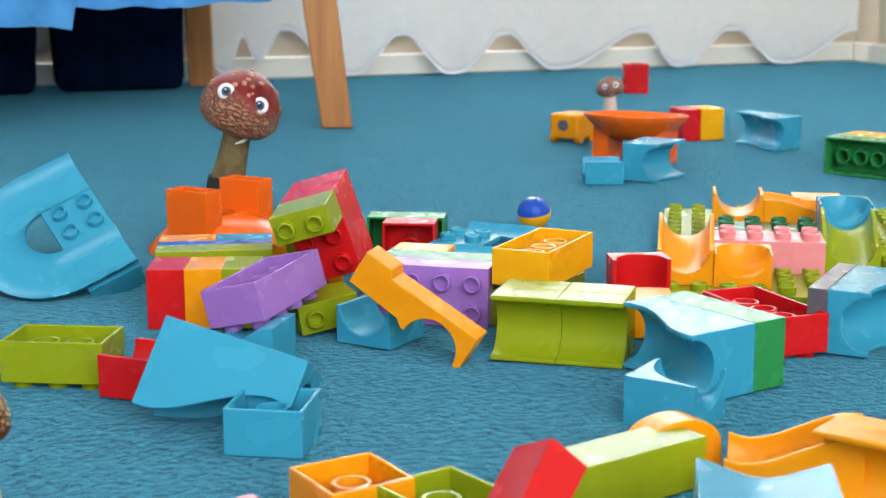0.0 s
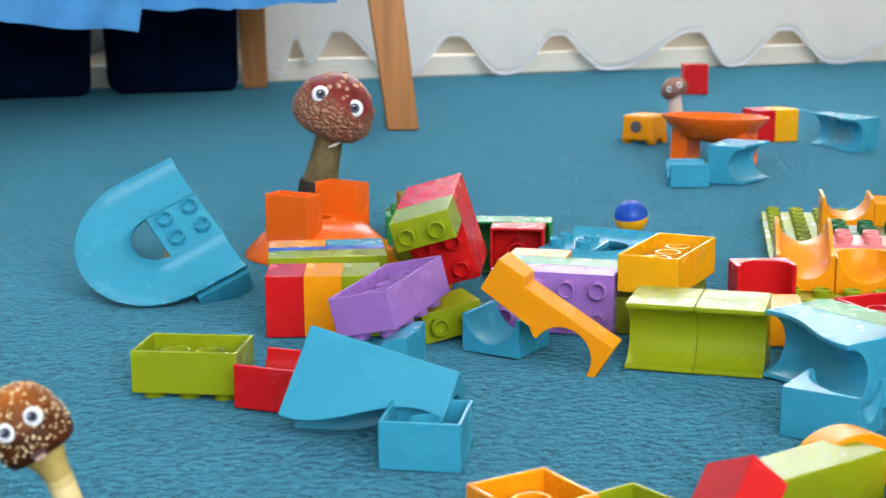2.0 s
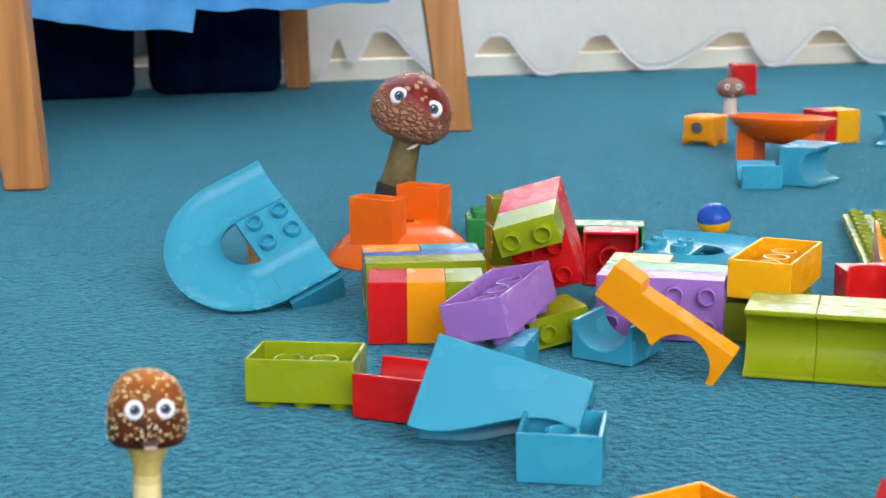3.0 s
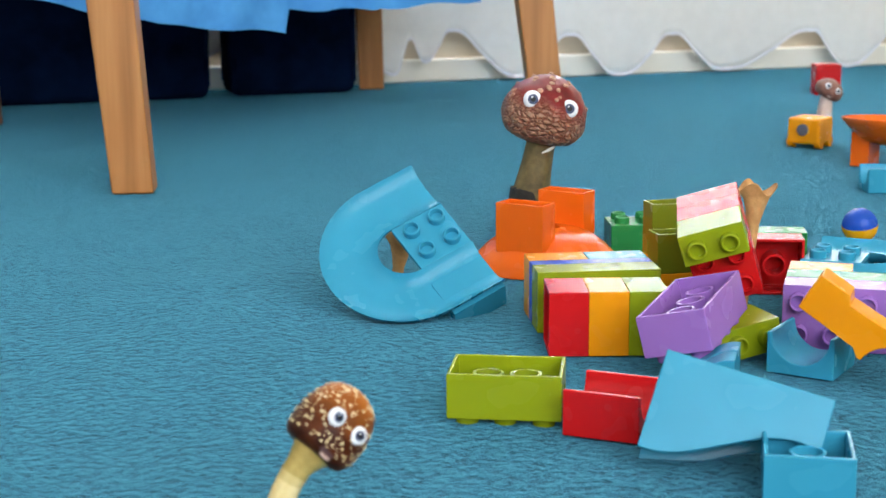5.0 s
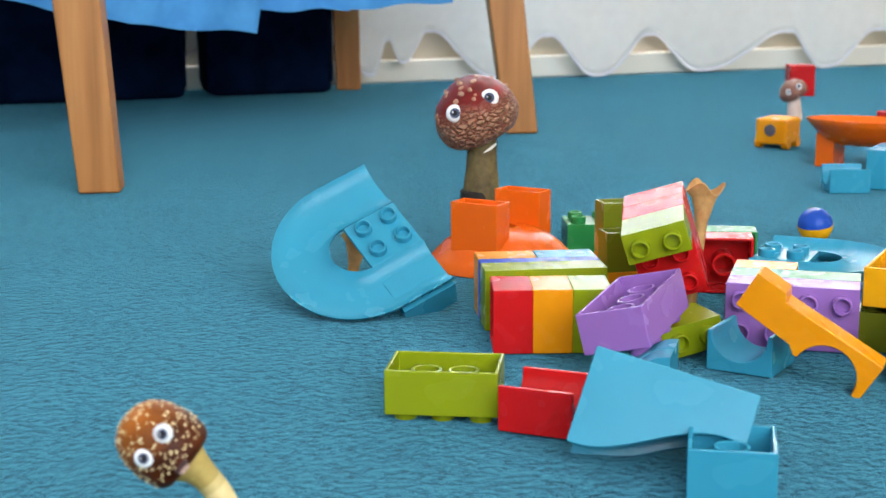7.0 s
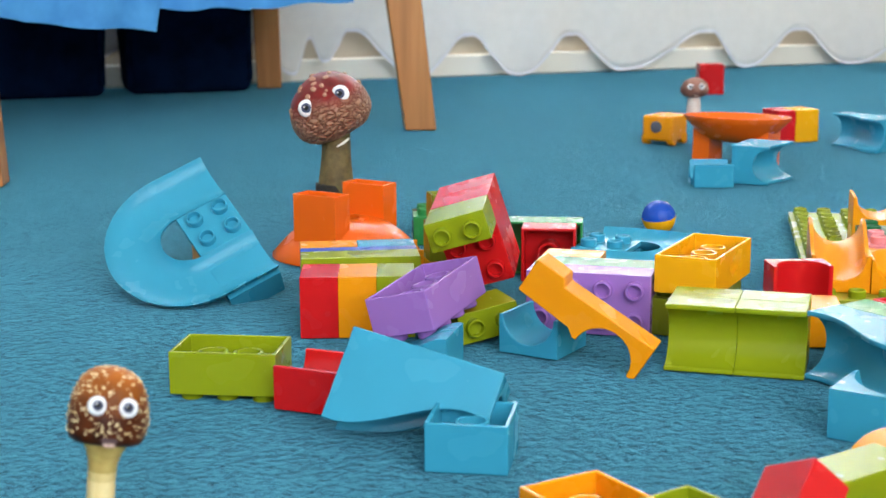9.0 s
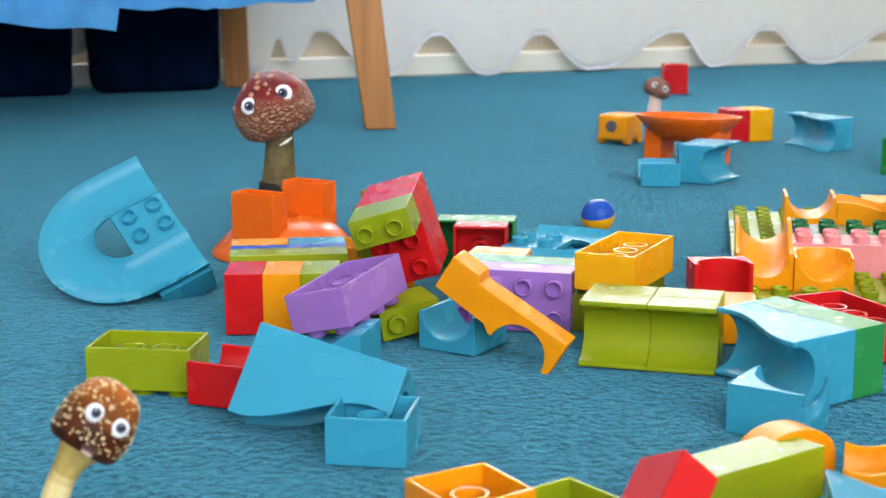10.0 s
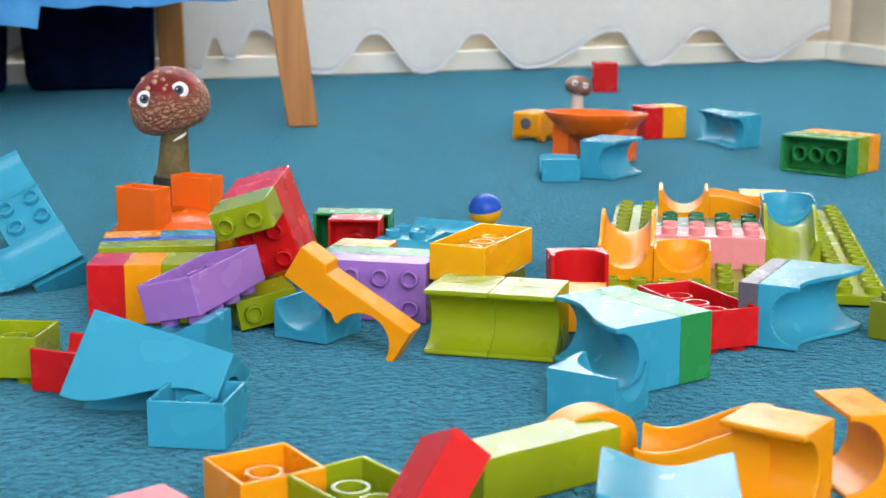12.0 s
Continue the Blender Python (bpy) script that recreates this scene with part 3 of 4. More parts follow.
# right: ramps on their sides
ramp(pose(0.2671, 0.0490, 0.016, -90, 0, 130.8), BLUE, "sky blue", "lying on its side")
B = pose(0.2671, 0.0490, 0.016, -90, 0, 130.8)
brick(B @ pose(0, 0, -H), 4, 2, GREEN, "green", "fixed under a blue ramp", tubes=False, with_studs=False)
quarter_turn(pose(0.2515, -0.0165, 0, 0, 0, -27), BLUE, "sky blue", "in front of a ramp")
brick(pose(0.3002, 0.1102, 0.0215, 180, 0, -62), 4, 2, RED, "red", "upside down behind a blue ramp")
ramp(pose(0.3397, 0.1237, 0.016, -90, 0, -111.1), BLUE, "sky blue", "lying on its side")
B = pose(0.3397, 0.1237, 0.016, -90, 0, -111.1)
brick(B @ pose(0, 0, -H / 2), 4, 2, GREY, "dark grey", "fixed under a blue ramp", h=H / 2, tubes=False, with_studs=False)
brick(pose(0.240, 0.130, 0.0, 0, 0, 0), 2, 2, ORANGE, "amber", "under the red half-pipe", tubes=False, with_studs=False)
channel(pose(0.2385, 0.184, U - 0.002, 0, 90, -80), 2, RED, "red", "on end beside the studded plate")


# the studded base plate and what stands on it
def base_plate(m, nx, ny):
    root = thing("base_plate", m, "lime green studded toy base plate lying on the carpet", "base plate")
    part("plate", boxed(0, nx * U, 0, ny * U, 0, 0.0055), LIME, root, bevel=0.0006)
    for i in range(nx):
        for j in range(ny):
            share("stud", stud_mesh(LIME), root, pose((i + 0.5) * U, (j + 0.5) * U, 0.0053))
    return root


BP = pose(0.250, 0.190, 0.001, 0, 0, -3.3)
base_plate(BP, 10, 17)
Z = 0.0056
brick(BP @ pose(4 * U, 4.5 * U, Z), 4, 2, PINK, "pink", "standing on the studded plate", tubes=False)
brick(BP @ pose(4 * U, 6.5 * U, Z), 4, 2, DARK_GREEN, "dark green", "behind a pink brick", tubes=False)
ramp(BP @ pose(U, 2.6 * U, Z, 0, 0, -90), ORANGE, "amber", "on the studded plate", nx=3, hi=0.033)
scoop(BP @ pose(3 * U, 2.0 * U, Z), ORANGE, "amber", "with round hollow on studded plate")
channel(BP @ pose(3.0 * U, 9.6 * U, Z, 0, 0, 90), 2, ORANGE, "amber", "at the studded plate's back", h=0.033)
ramp(BP @ pose(6.0 * U, 9.6 * U, Z), ORANGE, "amber", "at the studded plate's back", hi=0.030)
brick(BP @ pose(6.3 * U, 12 * U, Z), 2, 2, ORANGE, "amber", "at the studded plate's back", h=0.024, tubes=False, with_studs=False)
ramp(BP @ pose(7.0 * U, 5.4 * U, Z, 0, 0, -90), LIME, "lime green", "on the studded plate", nx=3, hi=0.031, lo=0.016)
scoop(BP @ pose(7.0 * U, 7.9 * U, Z), BLUE, "sky blue", "with round hollow on studded plate", h=0.033)
brick(pose(0.421, 0.112, 0.0, 0, 0, -35), 4, 2, OLIVE, "olive green", "lying beside the studded plate")

# far group
channel(pose(0.2205, 0.618, 0, 0, 0, 6), 2, BLUE, "sky blue", "on the carpet by the funnel")
ramp(pose(0.246, 0.648, 0.016, -90, 0, -112), BLUE, "sky blue", "lying beside the funnel", nx=3, hi=0.038, lo=0.030)
funnel(pose(0.250, 0.745, 0.0425, 180, 3, 65), "standing upright on its two feet")
ramp(pose(0.387, 0.862, 0.016, -90, 0, 134), BLUE, "sky blue", "lying alone on its side")
GF = pose(0.4350, 0.6655, 0, 0, 0, -36.8)
for k, (mat, colour) in enumerate(((GREEN, "green"), (LIME, "lime green"), (ORANGE, "amber"))):
    brick(GF @ pose(0, H * k, U, -90, 0, 0), 4, 2, mat, colour, "in a sideways stack on the carpet", with_studs=k == 2)
brick(pose(0.311, 0.905, 0.016, 0, -90, 25), 2, 2, RED, "red", "on its side beside a yellow brick", tubes=False, with_studs=False)
brick(pose(0.3345, 0.916, 0.016, 0, -90, 25), 2, 2, YELLOW, "yellow", "on its side beside a red brick", tubes=False, with_studs=False, h=0.0255)
brick(pose(0.262, 1.385, 0.0, 0, 0, 6), 2, 2, RED, "red", "standing alone near the curtain", h=2 * H, tubes=False, with_studs=False)


def toy_wagon(m):
    root = thing("toy_wagon", m, "amber plastic toy wagon with a grey round headlamp", "toy vehicle")
    part("body", boxed(-0.018, 0.018, -0.016, 0.016, 0.004, 0.029), ORANGE, root, bevel=0.003)
    part("headlamp", lathe([(0.0056, 0), (0.0056, 0.0015), (0.004, 0.002), (0, 0.001)], 24), GREY, root, "grey round headlamp", m=pose(-0.0182, 0.0, 0.018, 0, -90, 0))
    for x in (-0.011, 0.011):
        for y in (-0.0135, 0.0135):
            part("wheel", lathe([(0, -0.003), (0.0055, -0.003), (0.0055, 0.003), (0, 0.003)], 20), ORANGE, root, m=pose(x, y, 0.0055, 90))
    return root


toy_wagon(pose(0.190, 0.875, 0, 0, 0, 62))

# front row, close to the viewer
brick(pose(0.1376, -0.1485, 0.0205, 180, 0, 37.5), 2, 2, ORANGE, "amber", "upside down near the viewer", with_studs=False)
brick(pose(0.1748, -0.1658, 0.0205, 180, 0, -47), 3, 2, LIME, "lime green", "upside down near the viewer", with_studs=False)
brick(pose(0.2182, -0.1689, 0.0317, -149.7, 141.5, 60.7) @ pose(U, -0.022, H / 2, -90), 2, 1, RED, "red", "tipped up against a lime brick", tubes=False, with_studs=False, h=0.022)
brick(pose(0.2287, -0.1071, 0.0, 0, 0, 41.7), 4, 1.36, LIME, "lime green", "smooth-topped in the front row", tubes=False, with_studs=False)
humped_block(pose(0.2475, -0.0790, 0.0, 0, 0, 33), ORANGE, "amber", "behind a lime brick")
wavy_block(pose(0.273, -0.169, 0.0, 0, 0, 88), BLUE, "sky blue", "close to the viewer")
ramp(pose(0.2895, -0.101, 0.0, 0, 0, 172), ORANGE, "amber", "in the front row", nx=3, hi=0.028, lo=0.016)
channel(pose(0.3195, -0.108, 0.016, 90, 0, -31), 2, ORANGE, "amber", "on its side in the front row", h=0.026)
channel(pose(0.353, -0.093, 0.016, 90, 0, -75), 2, ORANGE, "amber", "on edge in the front row")
brick(pose(0.2285, -0.200, 0.0, 0, 0, 11.8), 2.8, 1.5, PINK, "pink", "close to the viewer", tubes=False, with_studs=False, h=0.025)
brick(pose(0.108, -0.190, 0.0, 0, 0, 45), 2, 2, PINK, "pink", "lying apart in the front row", tubes=False, with_studs=False)


# ---- mushrooms ----
def height_factor(nt, low, high):
    """0 below low, 1 above high, in the object's own z."""
    tc, xyz, mr = nt.nodes.new("ShaderNodeTexCoord"), nt.nodes.new("ShaderNodeSeparateXYZ"), nt.nodes.new("ShaderNodeMapRange")
    nt.links.new(tc.outputs["Object"], xyz.inputs[0])
    nt.links.new(xyz.outputs["Z"], mr.inputs["Value"])
    mr.inputs["From Min"].default_value, mr.inputs["From Max"].default_value = low, high
    return mr.outputs[0]


def blend(nt, fac, a, b, kind="MIX"):
    mix = nt.nodes.new("ShaderNodeMix")
    mix.data_type, mix.blend_type = "RGBA", kind
    nt.links.new(fac, mix.inputs["Factor"])
    nt.links.new(a, mix.inputs["A"])
    nt.links.new(b, mix.inputs["B"])
    return mix.outputs["Result"]


def cracked_cap():
    """Dark red above, tan cracked skin towards the rim."""
    m, nt, p = nodes("cracked_red_cap")
    n = noise_node(nt, 90, 5)
    upper = ramp_node(nt, n.outputs["Fac"], [(0.3, (0.10, 0.004, 0.004)), (0.7, (0.22, 0.011, 0.010))])
    tc, v, mp = nt.nodes.new("ShaderNodeTexCoord"), nt.nodes.new("ShaderNodeTexVoronoi"), nt.nodes.new("ShaderNodeMapping")
    v.feature = "DISTANCE_TO_EDGE"
    v.inputs["Scale"].default_value = 190
    mp.inputs["Scale"].default_value = (1, 1, 2.0)
    w = noise_node(nt, 150, 2)
    mix = nt.nodes.new("ShaderNodeMix")
    mix.data_type = "VECTOR"
    mix.inputs["Factor"].default_value = 0.006
    nt.links.new(tc.outputs["Object"], mix.inputs["A"])
    nt.links.new(w.outputs["Color"], mix.inputs["B"])
    nt.links.new(mix.outputs["Result"], mp.inputs[0])
    nt.links.new(mp.outputs[0], v.inputs["Vector"])
    cracks = ramp_node(nt, v.outputs["Distance"], [(0.0, (0.19, 0.050, 0.030)), (0.05, (0.29, 0.115, 0.068)), (0.14, (0.42, 0.215, 0.132))])
    spread = noise_node(nt, 45, 3)
    lift = nt.nodes.new("ShaderNodeMath")
    lift.operation, lift.inputs[1].default_value = "MULTIPLY_ADD", 0.022
    xyz = nt.nodes.new("ShaderNodeSeparateXYZ")
    nt.links.new(tc.outputs["Object"], xyz.inputs[0])
    nt.links.new(spread.outputs["Fac"], lift.inputs[0])
    nt.links.new(xyz.outputs["Z"], lift.inputs[2])
    mr = nt.nodes.new("ShaderNodeMapRange")
    nt.links.new(lift.outputs[0], mr.inputs["Value"])
    mr.inputs["From Min"].default_value, mr.inputs["From Max"].default_value = 0.029, 0.015
    fac = mr.outputs[0]
    nt.links.new(blend(nt, fac, upper.outputs[0], cracks.outputs[0]), p.inputs["Base Color"])
    low = nt.nodes.new("ShaderNodeMath")
    low.operation, low.inputs[1].default_value = "MINIMUM", 0.25
    nt.links.new(v.outputs["Distance"], low.inputs[0])
    hgt = nt.nodes.new("ShaderNodeMath")
    hgt.operation = "MULTIPLY"
    nt.links.new(low.outputs[0], hgt.inputs[0])
    nt.links.new(fac, hgt.inputs[1])
    bump(nt, p, hgt.outputs[0], 1.0, 0.007)
    p.inputs["Roughness"].default_value = 0.42
    p.inputs["Specular IOR Level"].default_value = 0.3
    return m


def brown_cap():
    """Amber brown crown that darkens to a chestnut face."""
    m, nt, p = nodes("chestnut_cap")
    n = noise_node(nt, 160, 5)
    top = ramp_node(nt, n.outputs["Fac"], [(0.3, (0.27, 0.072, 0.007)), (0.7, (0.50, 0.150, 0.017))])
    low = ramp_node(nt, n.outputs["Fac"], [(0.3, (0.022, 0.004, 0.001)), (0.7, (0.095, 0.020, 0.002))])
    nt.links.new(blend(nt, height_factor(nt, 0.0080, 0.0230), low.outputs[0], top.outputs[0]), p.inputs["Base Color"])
    bump(nt, p, n.outputs["Fac"], 0.4, 0.001)
    p.inputs["Roughness"].default_value = 0.5
    p.inputs["Specular IOR Level"].default_value = 0.2
    return m


CAP_RED, CAP_BROWN = cracked_cap(), brown_cap()
WART_CREAM = mottled("cream_wart_skin", (0.86, 0.62, 0.28), (0.95, 0.80, 0.50), 300, 0.7)
WART_TAN = mottled("tan_wart_skin", (0.34, 0.15, 0.09), (0.56, 0.33, 0.22), 300, 0.8)
CAP_DULL = mottled("dull_brown_cap", (0.16, 0.055, 0.035), (0.30, 0.13, 0.09), 120, 0.6)
STEM_CREAM = mottled("cream_stem", (0.66, 0.47, 0.17), (0.84, 0.68, 0.34), 130, 0.7, 0.5)
STEM_MID = mottled("pale_ochre_stem", (0.52, 0.36, 0.11), (0.70, 0.54, 0.23), 130, 0.7, 0.5)
STEM_TOP = mottled("ochre_stem_top", (0.34, 0.22, 0.045), (0.52, 0.38, 0.11), 130, 0.7, 0.5)
STEM_OLIVE = mottled("olive_brown_stem", (0.05, 0.034, 0.010), (0.20, 0.145, 0.05), 70, 0.7, 0.5)
STEM_PALE = mottled("pale_stem", (0.62, 0.42, 0.34), (0.78, 0.60, 0.52), 120, 0.7, 0.4)
CHANTERELLE = mottled("tan_chanterelle", (0.32, 0.13, 0.03), (0.72, 0.42, 0.16), 60, 0.7, 0.5)
EYE_WHITE = plastic("white_eye_plastic", (0.82, 0.82, 0.84), 0.12)
EYE_IRIS = plastic("blue_grey_iris", (0.055, 0.065, 0.12), 0.45)
CHARRED = mottled("charred_black_skin", (0.004, 0.004, 0.004), (0.03, 0.024, 0.016), 260, 0.7, 0.8)
RING_WHITE = mottled("white_ring_skin", (0.70, 0.68, 0.60), (0.85, 0.84, 0.78), 200, 0.7)
EYE_BLACK = plastic("black_pupil", (0.004, 0.004, 0.005), 0.4)
MOUTH_DARK = mottled("dark_mouth", (0.035, 0.008, 0.008), (0.07, 0.018, 0.016), 90, 0.5)
MOUTH_LIP = mottled("pale_lip", (0.45, 0.28, 0.22), (0.62, 0.42, 0.34), 90, 0.5)


def eye(root, at, r, up):
    """A googly eye: white dome, iris and pupil discs, facing -y."""
    e = part("eye", lathe([(r * math.cos(a) ** 0.7, r * 0.52 * math.sin(a)) for a in [math.pi / 2 * k / 10 for k in range(10)]] + [(0, r * 0.52)], 28), EYE_WHITE, root,
             "round white googly eye", m=pose(*at, 90 - up, 0, 0))
    part("iris", lathe([(r * 0.56, r * 0.42), (r * 0.54, r * 0.52), (r * 0.34, r * 0.555), (0, r * 0.565)], 24), EYE_IRIS, e, "blue-grey iris")
    part("pupil", lathe([(r * 0.32, r * 0.52), (r * 0.29, r * 0.585), (0, r * 0.60)], 20), EYE_BLACK, e, "black pupil")
    part("glint", lathe([(r * 0.09, r * 0.58), (r * 0.07, r * 0.615), (0, r * 0.62)], 12), EYE_WHITE, e, "small white glint", m=pose(-r * 0.16, r * 0.18, 0))


ROUND_CAP = ((0.0, 1.0), (0.12, 0.992), (0.30, 0.955), (0.48, 0.885), (0.64, 0.785), (0.78, 0.66), (0.89, 0.52), (0.965, 0.37), (1.0, 0.20), (0.995, 0.06), (0.955, -0.09), (0.87, -0.22),
             (0.74, -0.33), (0.55, -0.40), (0.30, -0.42), (0.0, -0.42))
TALL_CAP = ((0.0, 1.0), (0.26, 0.985), (0.50, 0.935), (0.69, 0.855), (0.82, 0.755), (0.905, 0.645), (0.96, 0.53), (0.99, 0.42), (1.0, 0.31), (0.985, 0.20), (0.955, 0.12), (0.885, 0.05),
            (0.76, 0.0), (0.58, -0.015), (0.30, 0.0), (0.0, 0.0))




def cap_form(w, h, profile, lumps, seed):
    """A mushroom cap turned from a profile of (share of the radius, share of the height)."""
    knots = [(w * a, h * b) for a, b in profile]
    prof = [knots[0]]
    for k in range(len(knots) - 1):
        p0, p1, p2, p3 = (Vector(knots[min(max(i, 0), len(knots) - 1)]) for i in (k - 1, k, k + 1, k + 2))
        for q in (0.5, 1.0):
            c = 0.5 * (2 * p1 + (p2 - p0) * q + (2 * p0 - 5 * p1 + 4 * p2 - p3) * q * q + (3 * p1 - p0 - 3 * p2 + p3) * q ** 3)
            prof.append((max(0.0, c.x), c.y))
    prof[-1] = (0.0, prof[-1][1])
    bm = lathe(prof, 72)
    for v in bm.verts:
        d = v.co.normalized() if v.co.length > 1e-6 else Vector((0, 0, 1))
        v.co += d * lumps * (noise.noise(v.co * (0.9 / w) + Vector((seed, 0, 0))) * 1.2 + 0.5 * noise.noise(v.co * (3.5 / w)))
    return bm


def stem_form(pts, radii, n=20):
    secs = []
    for p, r in zip(pts, radii):
        secs.append([(p[0] + r * math.cos(2 * math.pi * k / n), p[1] + r * math.sin(2 * math.pi * k / n), p[2]) for k in range(n)])
    return loft(secs)


def warts(cap, count, size, mat, seed, lowest):
    """Small raised flecks scattered over a cap where it faces up or sideways, joined into one piece."""
    rnd = random.Random(seed)
    faces = [f for f in cap.data.polygons if f.normal.z > lowest]
    areas = [f.area for f in faces]
    bm = bmesh.new()
    for f in rnd.choices(faces, areas, k=count):
        vs = [cap.data.vertices[i].co for i in f.vertices]
        ws = [rnd.random() for v in vs]
        p = sum((v * k for v, k in zip(vs, ws)), Vector()) / sum(ws)
        s = size * rnd.uniform(0.5, 1.3)
        q = f.normal.to_track_quat("Z", "Y").to_matrix().to_4x4()
        mm = Matrix.Translation(p) @ q @ pose(0, 0, 0, 0, 0, rnd.uniform(0, 360)) @ Matrix.Diagonal((s * rnd.uniform(0.8, 1.5), s, s * 0.8, 1))
        bmesh.ops.create_icosphere(bm, subdivisions=1, radius=1, matrix=mm)
    w_ob = part("wart_layer", bm, mat, cap, "pale raised warts")
    w_ob["kind"] = "stuff"


def mushroom(name, m, label, w, h, profile, lumps, cap_at, cap_mat, eyes, eye_r, mouth=0.0, mouth_z=0.0, up=12):
    """The root and the cap with its face; the stem is added by the caller."""
    root = thing(name, m, label, "mushroom", "googly-eyed mushrooms")
    cap = part("cap", cap_form(w, h, profile, lumps, len(label)), cap_mat, root, smooth=60, m=Matrix.Translation(cap_at))

    def radius(z):
        side = sorted((b * h, a * w) for a, b in profile[:-3])
        return float(np.interp(z, [b for b, a in side], [a for b, a in side]))

    for x, z in eyes:
        eye(cap, (x, -math.sqrt(radius(z) ** 2 - x * x) + eye_r * 0.10, z), eye_r, up)
    if mouth:
        y = -radius(mouth_z)
        part("mouth", lathe([(mouth, 0), (mouth * 0.9, mouth * 0.25), (mouth * 0.5, mouth * 0.3), (0, mouth * 0.2)], 24), MOUTH_DARK, cap,
             "small dark mouth", m=pose(0, y + mouth * 0.12, mouth_z, 90) @ Matrix.Diagonal((1, 0.6, 1, 1)))
        part("lip", lathe([(mouth * (0.26 + 0.2 * math.cos(a)), mouth * (0.12 + 0.16 * math.sin(a))) for a in [math.pi * k / 5 for k in range(10)]], 24, True), MOUTH_LIP, cap,
             "pale lower lip", m=pose(0, y + mouth * 0.05, mouth_z - mouth * 0.50, 90) @ Matrix.Diagonal((1.7, 0.55, 1, 1)))
    return root, cap


# the bending stem of the speckled mushroom: short rings that overlap, each with its own path
FRONT_TALL, FRONT_RINGS, FRONT_STIFF = 0.0456, 16, 0.013
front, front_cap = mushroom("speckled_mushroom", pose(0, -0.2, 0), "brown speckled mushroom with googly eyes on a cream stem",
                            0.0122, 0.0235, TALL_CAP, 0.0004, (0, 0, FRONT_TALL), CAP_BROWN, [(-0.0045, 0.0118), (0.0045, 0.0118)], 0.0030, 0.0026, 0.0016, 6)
warts(front_cap, 520, 0.00037, WART_CREAM, 5, -0.30)
front_rings = []
for k in range(FRONT_RINGS):
    a, b = FRONT_TALL * k / FRONT_RINGS, FRONT_TALL * (k + 1) / FRONT_RINGS

    def thick(z):
        return float(np.interp(z, [0, 0.012, 0.026, 0.036, 0.041, 0.0440, FRONT_TALL], [0.0060, 0.0048, 0.0043, 0.0042, 0.0046, 0.0058, 0.0068]))

    bm = lathe([(0, -0.0010), (thick(a) * 0.965, -0.0010), (thick(a), 0), (thick(b), b - a), (thick(b) * 0.965, b - a + 0.0010), (0, b - a + 0.0010)], 28)
    front_rings.append(part("stem_ring", bm, STEM_CREAM if k < 12 else STEM_MID if k == 12 else STEM_TOP, front, smooth=60, m=pose(0, 0, a)))

red, red_cap = mushroom("red_capped_mushroom", pose(-0.040, 0.392, 0), "red mushroom with cracked warty cap and googly eyes",
                        0.0280, 0.0312, ROUND_CAP, 0.0015, (0.001, 0, 0.0795), CAP_RED, [(-0.0121, 0.0140), (0.0121, 0.0140)], 0.0060)
warts(red_cap, 30, 0.0019, WART_TAN, 8, 0.40)
part("stem", stem_form([(-0.007, 0, 0), (-0.005, 0, 0.016), (-0.003, 0, 0.034), (-0.001, 0, 0.050), (0.001, 0, 0.065), (0.001, 0, 0.078)],
                       [0.0140, 0.0135, 0.0122, 0.0104, 0.0096, 0.0112]), STEM_OLIVE, red, smooth=60)
bm = lathe([(0.0118, 0), (0.0146, 0.0005), (0.0146, 0.012), (0.0138, 0.024), (0.0124, 0.035), (0.0100, 0.035)], 30)
for v in bm.verts:
    v.co += v.co.normalized() * 0.0022 * noise.noise(v.co * 260)
    v.co.z -= max(0.0, v.co.x) * 0.9 * (v.co.z > 0.020)
part("charred_base", bm, CHARRED, red, "blackened flaking stem base", m=pose(-0.0044, 0, 0), smooth=30)
bm = loft([[(-0.0052, y, z) for y, z in ((-0.0004, 0), (0.0004, 0), (0, 0.0006))], [(0, y, z) for y, z in ((-0.0005, 0.0012), (0.0005, 0.0012), (0, 0.0032))],
           [(0.0046, y, z) for y, z in ((-0.0004, 0.0038), (0.0004, 0.0038), (0, 0.0052))]])
part("torn_ring", bm, RING_WHITE, red, "torn white ring on the stem", m=pose(0.0058, -0.0088, 0.0600, 0, 0, 28))
small, small_cap = mushroom("small_mushroom", pose(0.2285, 1.10, 0.0), "small brown mushroom with googly eyes on a pale stem",
                            0.0158, 0.0155, ROUND_CAP, 0.0006, (0.0005, 0, 0.030), CAP_DULL, [(-0.0060, 0.0062), (0.0060, 0.0062)], 0.0034, 0.003, -0.002)
part("stem", stem_form([(0, 0, 0), (0, 0, 0.012), (0, 0, 0.021), (0.0005, 0, 0.030)], [0.0085, 0.0078, 0.0070, 0.0064]), STEM_PALE, small, smooth=60)


def chanterelle(m, tall, k):
    """A trumpet-shaped mushroom with a wavy rim."""
    prof = [(0.0034, 0), (0.0034, tall - 0.020), (0.0050, tall - 0.012), (0.0066, tall - 0.005), (0.0092, tall), (0.0085, tall + 0.0005), (0.0065, tall - 0.005), (0, tall - 0.010)]
    bm = lathe([(0, 0)] + prof, 32)
    for v in bm.verts:
        a = math.atan2(v.co.y, v.co.x)
        s = max(0, (v.co.z - tall + 0.01) / 0.01)
        v.co.z += 0.003 * s * math.sin(3 * a + k)
        v.co.x *= 1 + 0.15 * s * math.sin(2 * a + k)
    ob = link_mesh("chanterelle", bm, CHANTERELLE, 60)
    ob.matrix_world = m
    return tagged(ob, "tan trumpet-shaped chanterelle mushroom half hidden by toys", "mushroom")


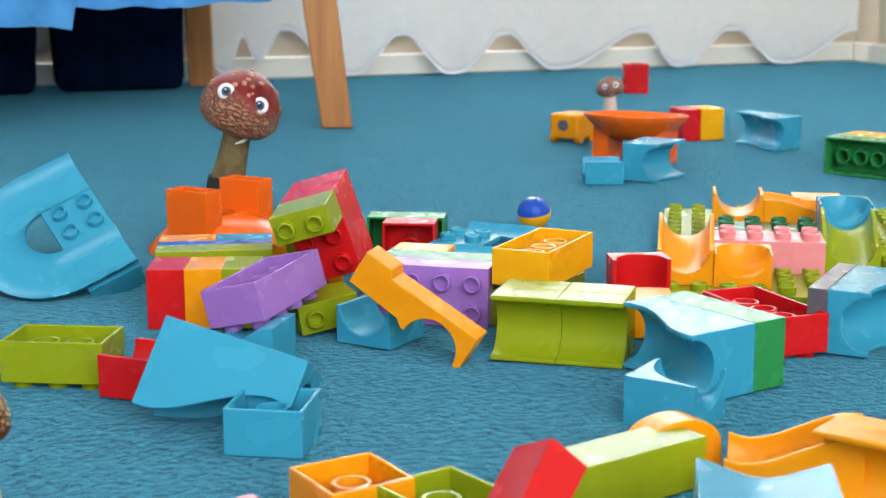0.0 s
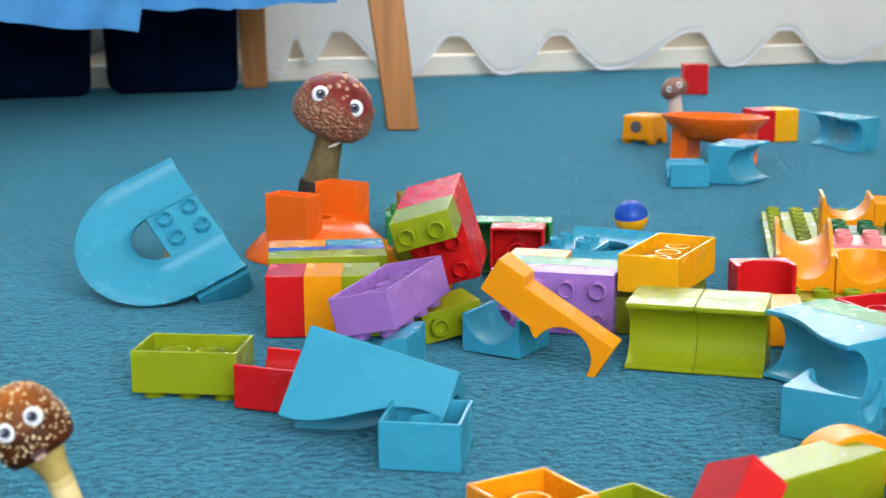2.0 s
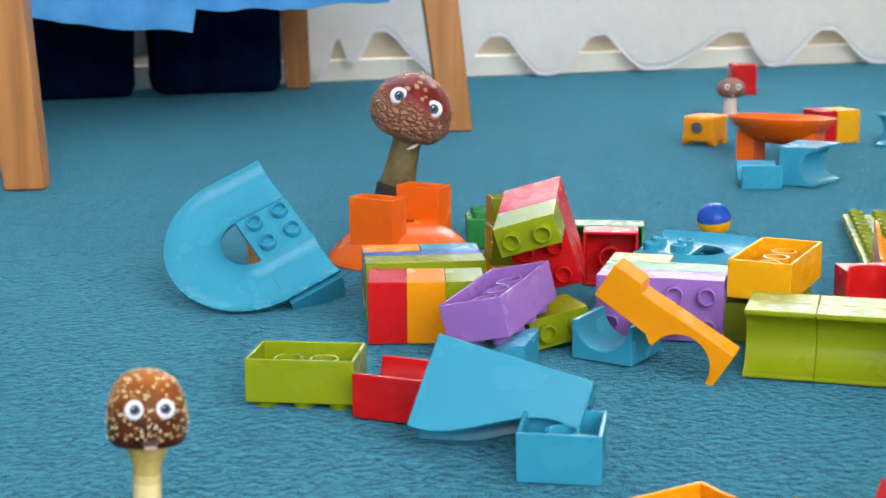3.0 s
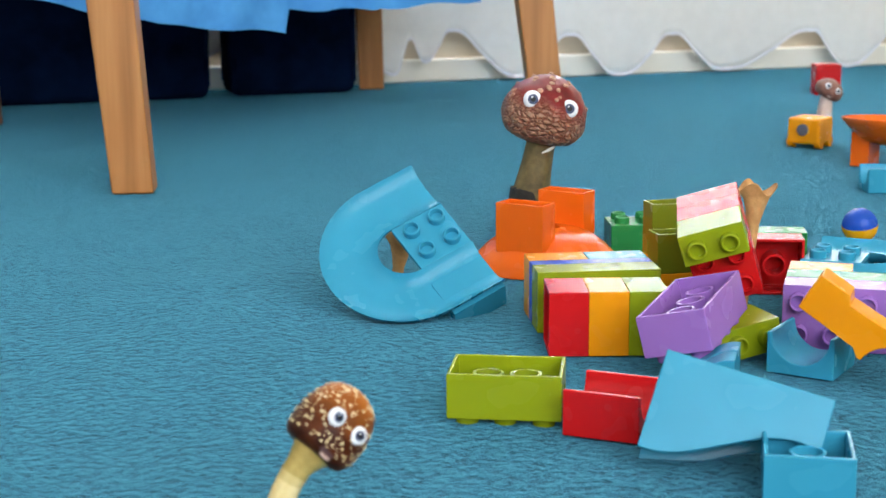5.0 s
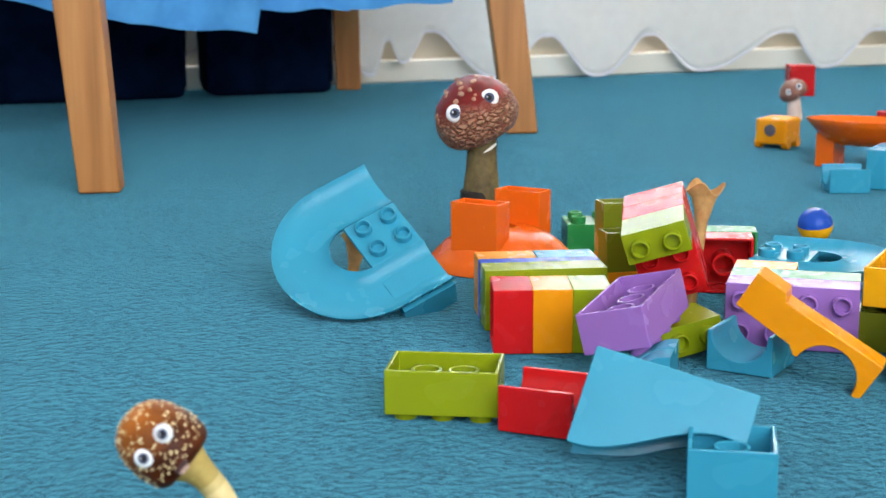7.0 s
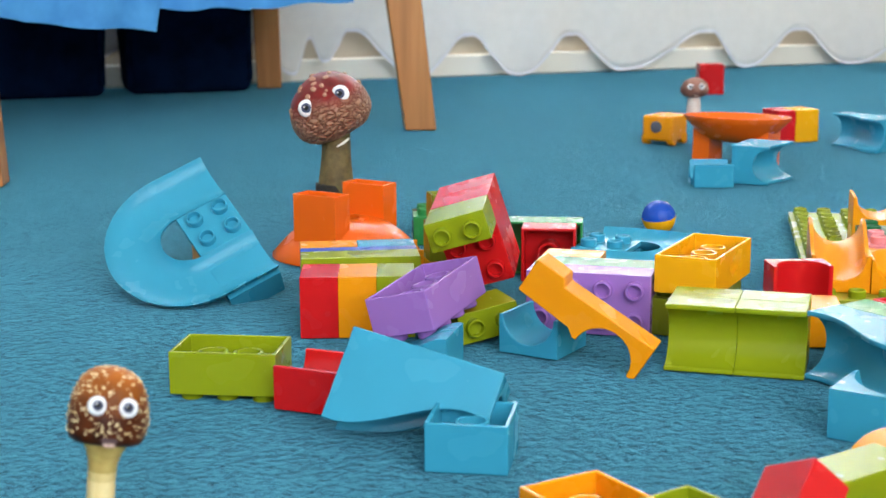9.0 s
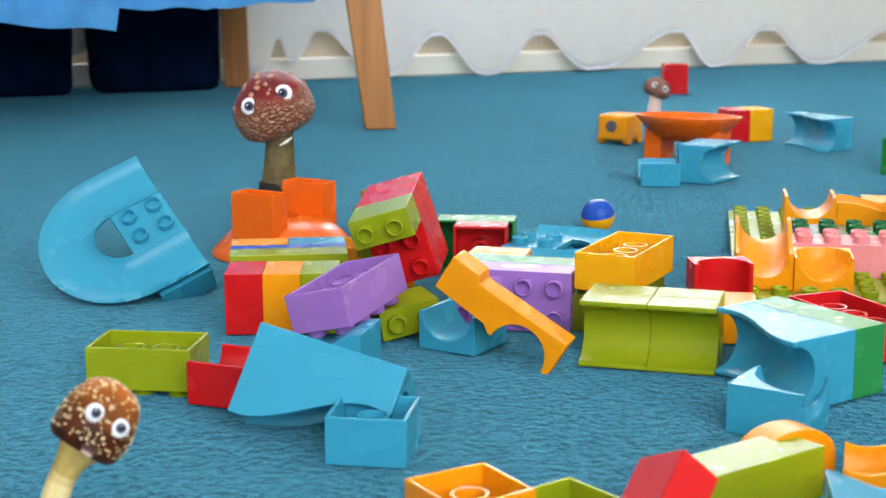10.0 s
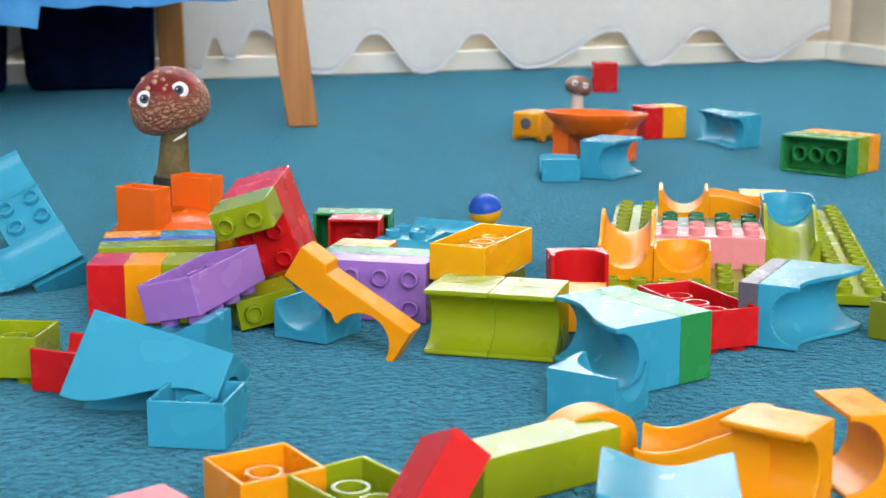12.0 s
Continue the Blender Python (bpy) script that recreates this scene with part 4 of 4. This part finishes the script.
peeper = chanterelle(pose(0.060, 0.222, -0.014), 0.065, 1.0)
chanterelle(pose(-0.112, 0.275, 0.0, 8, 10, 0), 0.026, 2.0)


# ---- movement ----
# the sway runs forward to 5.7 s and then backward again
TURN = 5.7
FRONT_LINE = [
    (0, 0.0345, -0.2037),
    (0.5, 0.0262, -0.2005),
    (1, 0.0186, -0.1985),
    (1.5, 0.0097, -0.1950),
    (2, -0.0003, -0.1926),
    (2.5, -0.0135, -0.1878),
    (3, -0.0300, -0.1819),
    (3.2, -0.0340, -0.1798),
    (4.4, -0.0647, -0.1676),
    (5, -0.0786, -0.1625),
    (5.5, -0.0916, -0.1585),
    (5.7, -0.0875, -0.1591),
    (6, -0.0884, -0.1609),
    (6.5, -0.0765, -0.1626),
    (7, -0.0647, -0.1676),
    (8.4, -0.0300, -0.1819),
    (9, -0.0106, -0.1889),
    (9.5, 0.0017, -0.1925),
    (10, 0.0119, -0.1960),
    (10.5, 0.0201, -0.1994),
    (11, 0.0275, -0.2015),
    (11.5, 0.0368, -0.2048),
    (12, 0.0518, -0.2089),
]
FRONT_LEAN = ((1.2, -5), (1.4, 38), (1.6, 43), (1.8, 8), (2.0, -29), (2.2, -28), (2.4, 10), (2.6, 46), (2.8, 41), (3.0, 3), (3.2, -29), (3.4, -30), (3.6, 8),
              (3.8, 45), (4.0, 30), (4.2, -16), (4.4, -50), (4.6, -29), (4.8, 22), (5.0, 46), (5.2, 30), (5.4, -12), (5.6, -31), (5.7, -33))


def sway(t, mean, reach, peak, period):
    """A steady swing in degrees, highest at the time peak."""
    return mean + reach * math.cos(2 * math.pi * (TURN - abs(t - TURN) - peak) / period)


def front_lean(t):
    u = TURN - abs(t - TURN)
    if u < 1.2:
        return sway(t, -2, 42, 1.52, 1.18)
    ts, vs = zip(*FRONT_LEAN)
    return float(np.interp(u, ts, vs))


def motions():
    times = [k / 10 for k in range(121)]
    ft, fx, fy = zip(*FRONT_LINE)
    step = FRONT_TALL / FRONT_RINGS
    caps, rings = [], [[] for r in front_rings]
    for t in times:
        lean, at = front_lean(t), Vector((0, 0, 0))
        for k, rows in enumerate(rings):
            bend = lean * max(0.0, ((k + 0.5) * step - FRONT_STIFF) / (FRONT_TALL - FRONT_STIFF))
            turn = pose(0, 0, 0, 0, bend, 0)
            rows.append((t, Matrix.Translation(at) @ turn))
            at = at + turn @ Vector((0, 0, step))
        caps.append((t, Matrix.Translation(at) @ pose(0, 0, 0, 0, lean, 0) @ pose(0, 0, 0, -12)))
    walk(front, [(t, pose(x, y, 0, 0, 0, 23)) for t, x, y in FRONT_LINE])
    walk(front_cap, caps)
    for ring, rows in zip(front_rings, rings):
        walk(ring, rows)
    hide, show = pose(0.060, 0.222, -0.014), pose(0.0865, 0.222, 0, 0, 6, 0)
    walk(peeper, [(0, hide), (3.3, hide), (4.5, show), (7.4, show), (8.6, hide), (12, hide)])
    base = red.matrix_world.translation.copy()
    walk(red, [(t, pose(base.x, base.y, base.z, 0, sway(t, 0, 6.0, 0.03, 0.967), 8)) for t in times])
    walk(red_cap, [(t, pose(0.001, 0, 0.0795, 0, sway(t, 0, 18, 0.03, 0.967), 0)) for t in times])
    base = small.matrix_world.translation.copy()
    walk(small, [(t, pose(base.x, base.y, base.z, 0, sway(t, 0, 5, 0.36, 1.175), 5)) for t in times])
    walk(small_cap, [(t, pose(0.0005, 0, 0.030, 0, sway(t, 0, 26, 0.36, 1.175), 0)) for t in times])


motions()
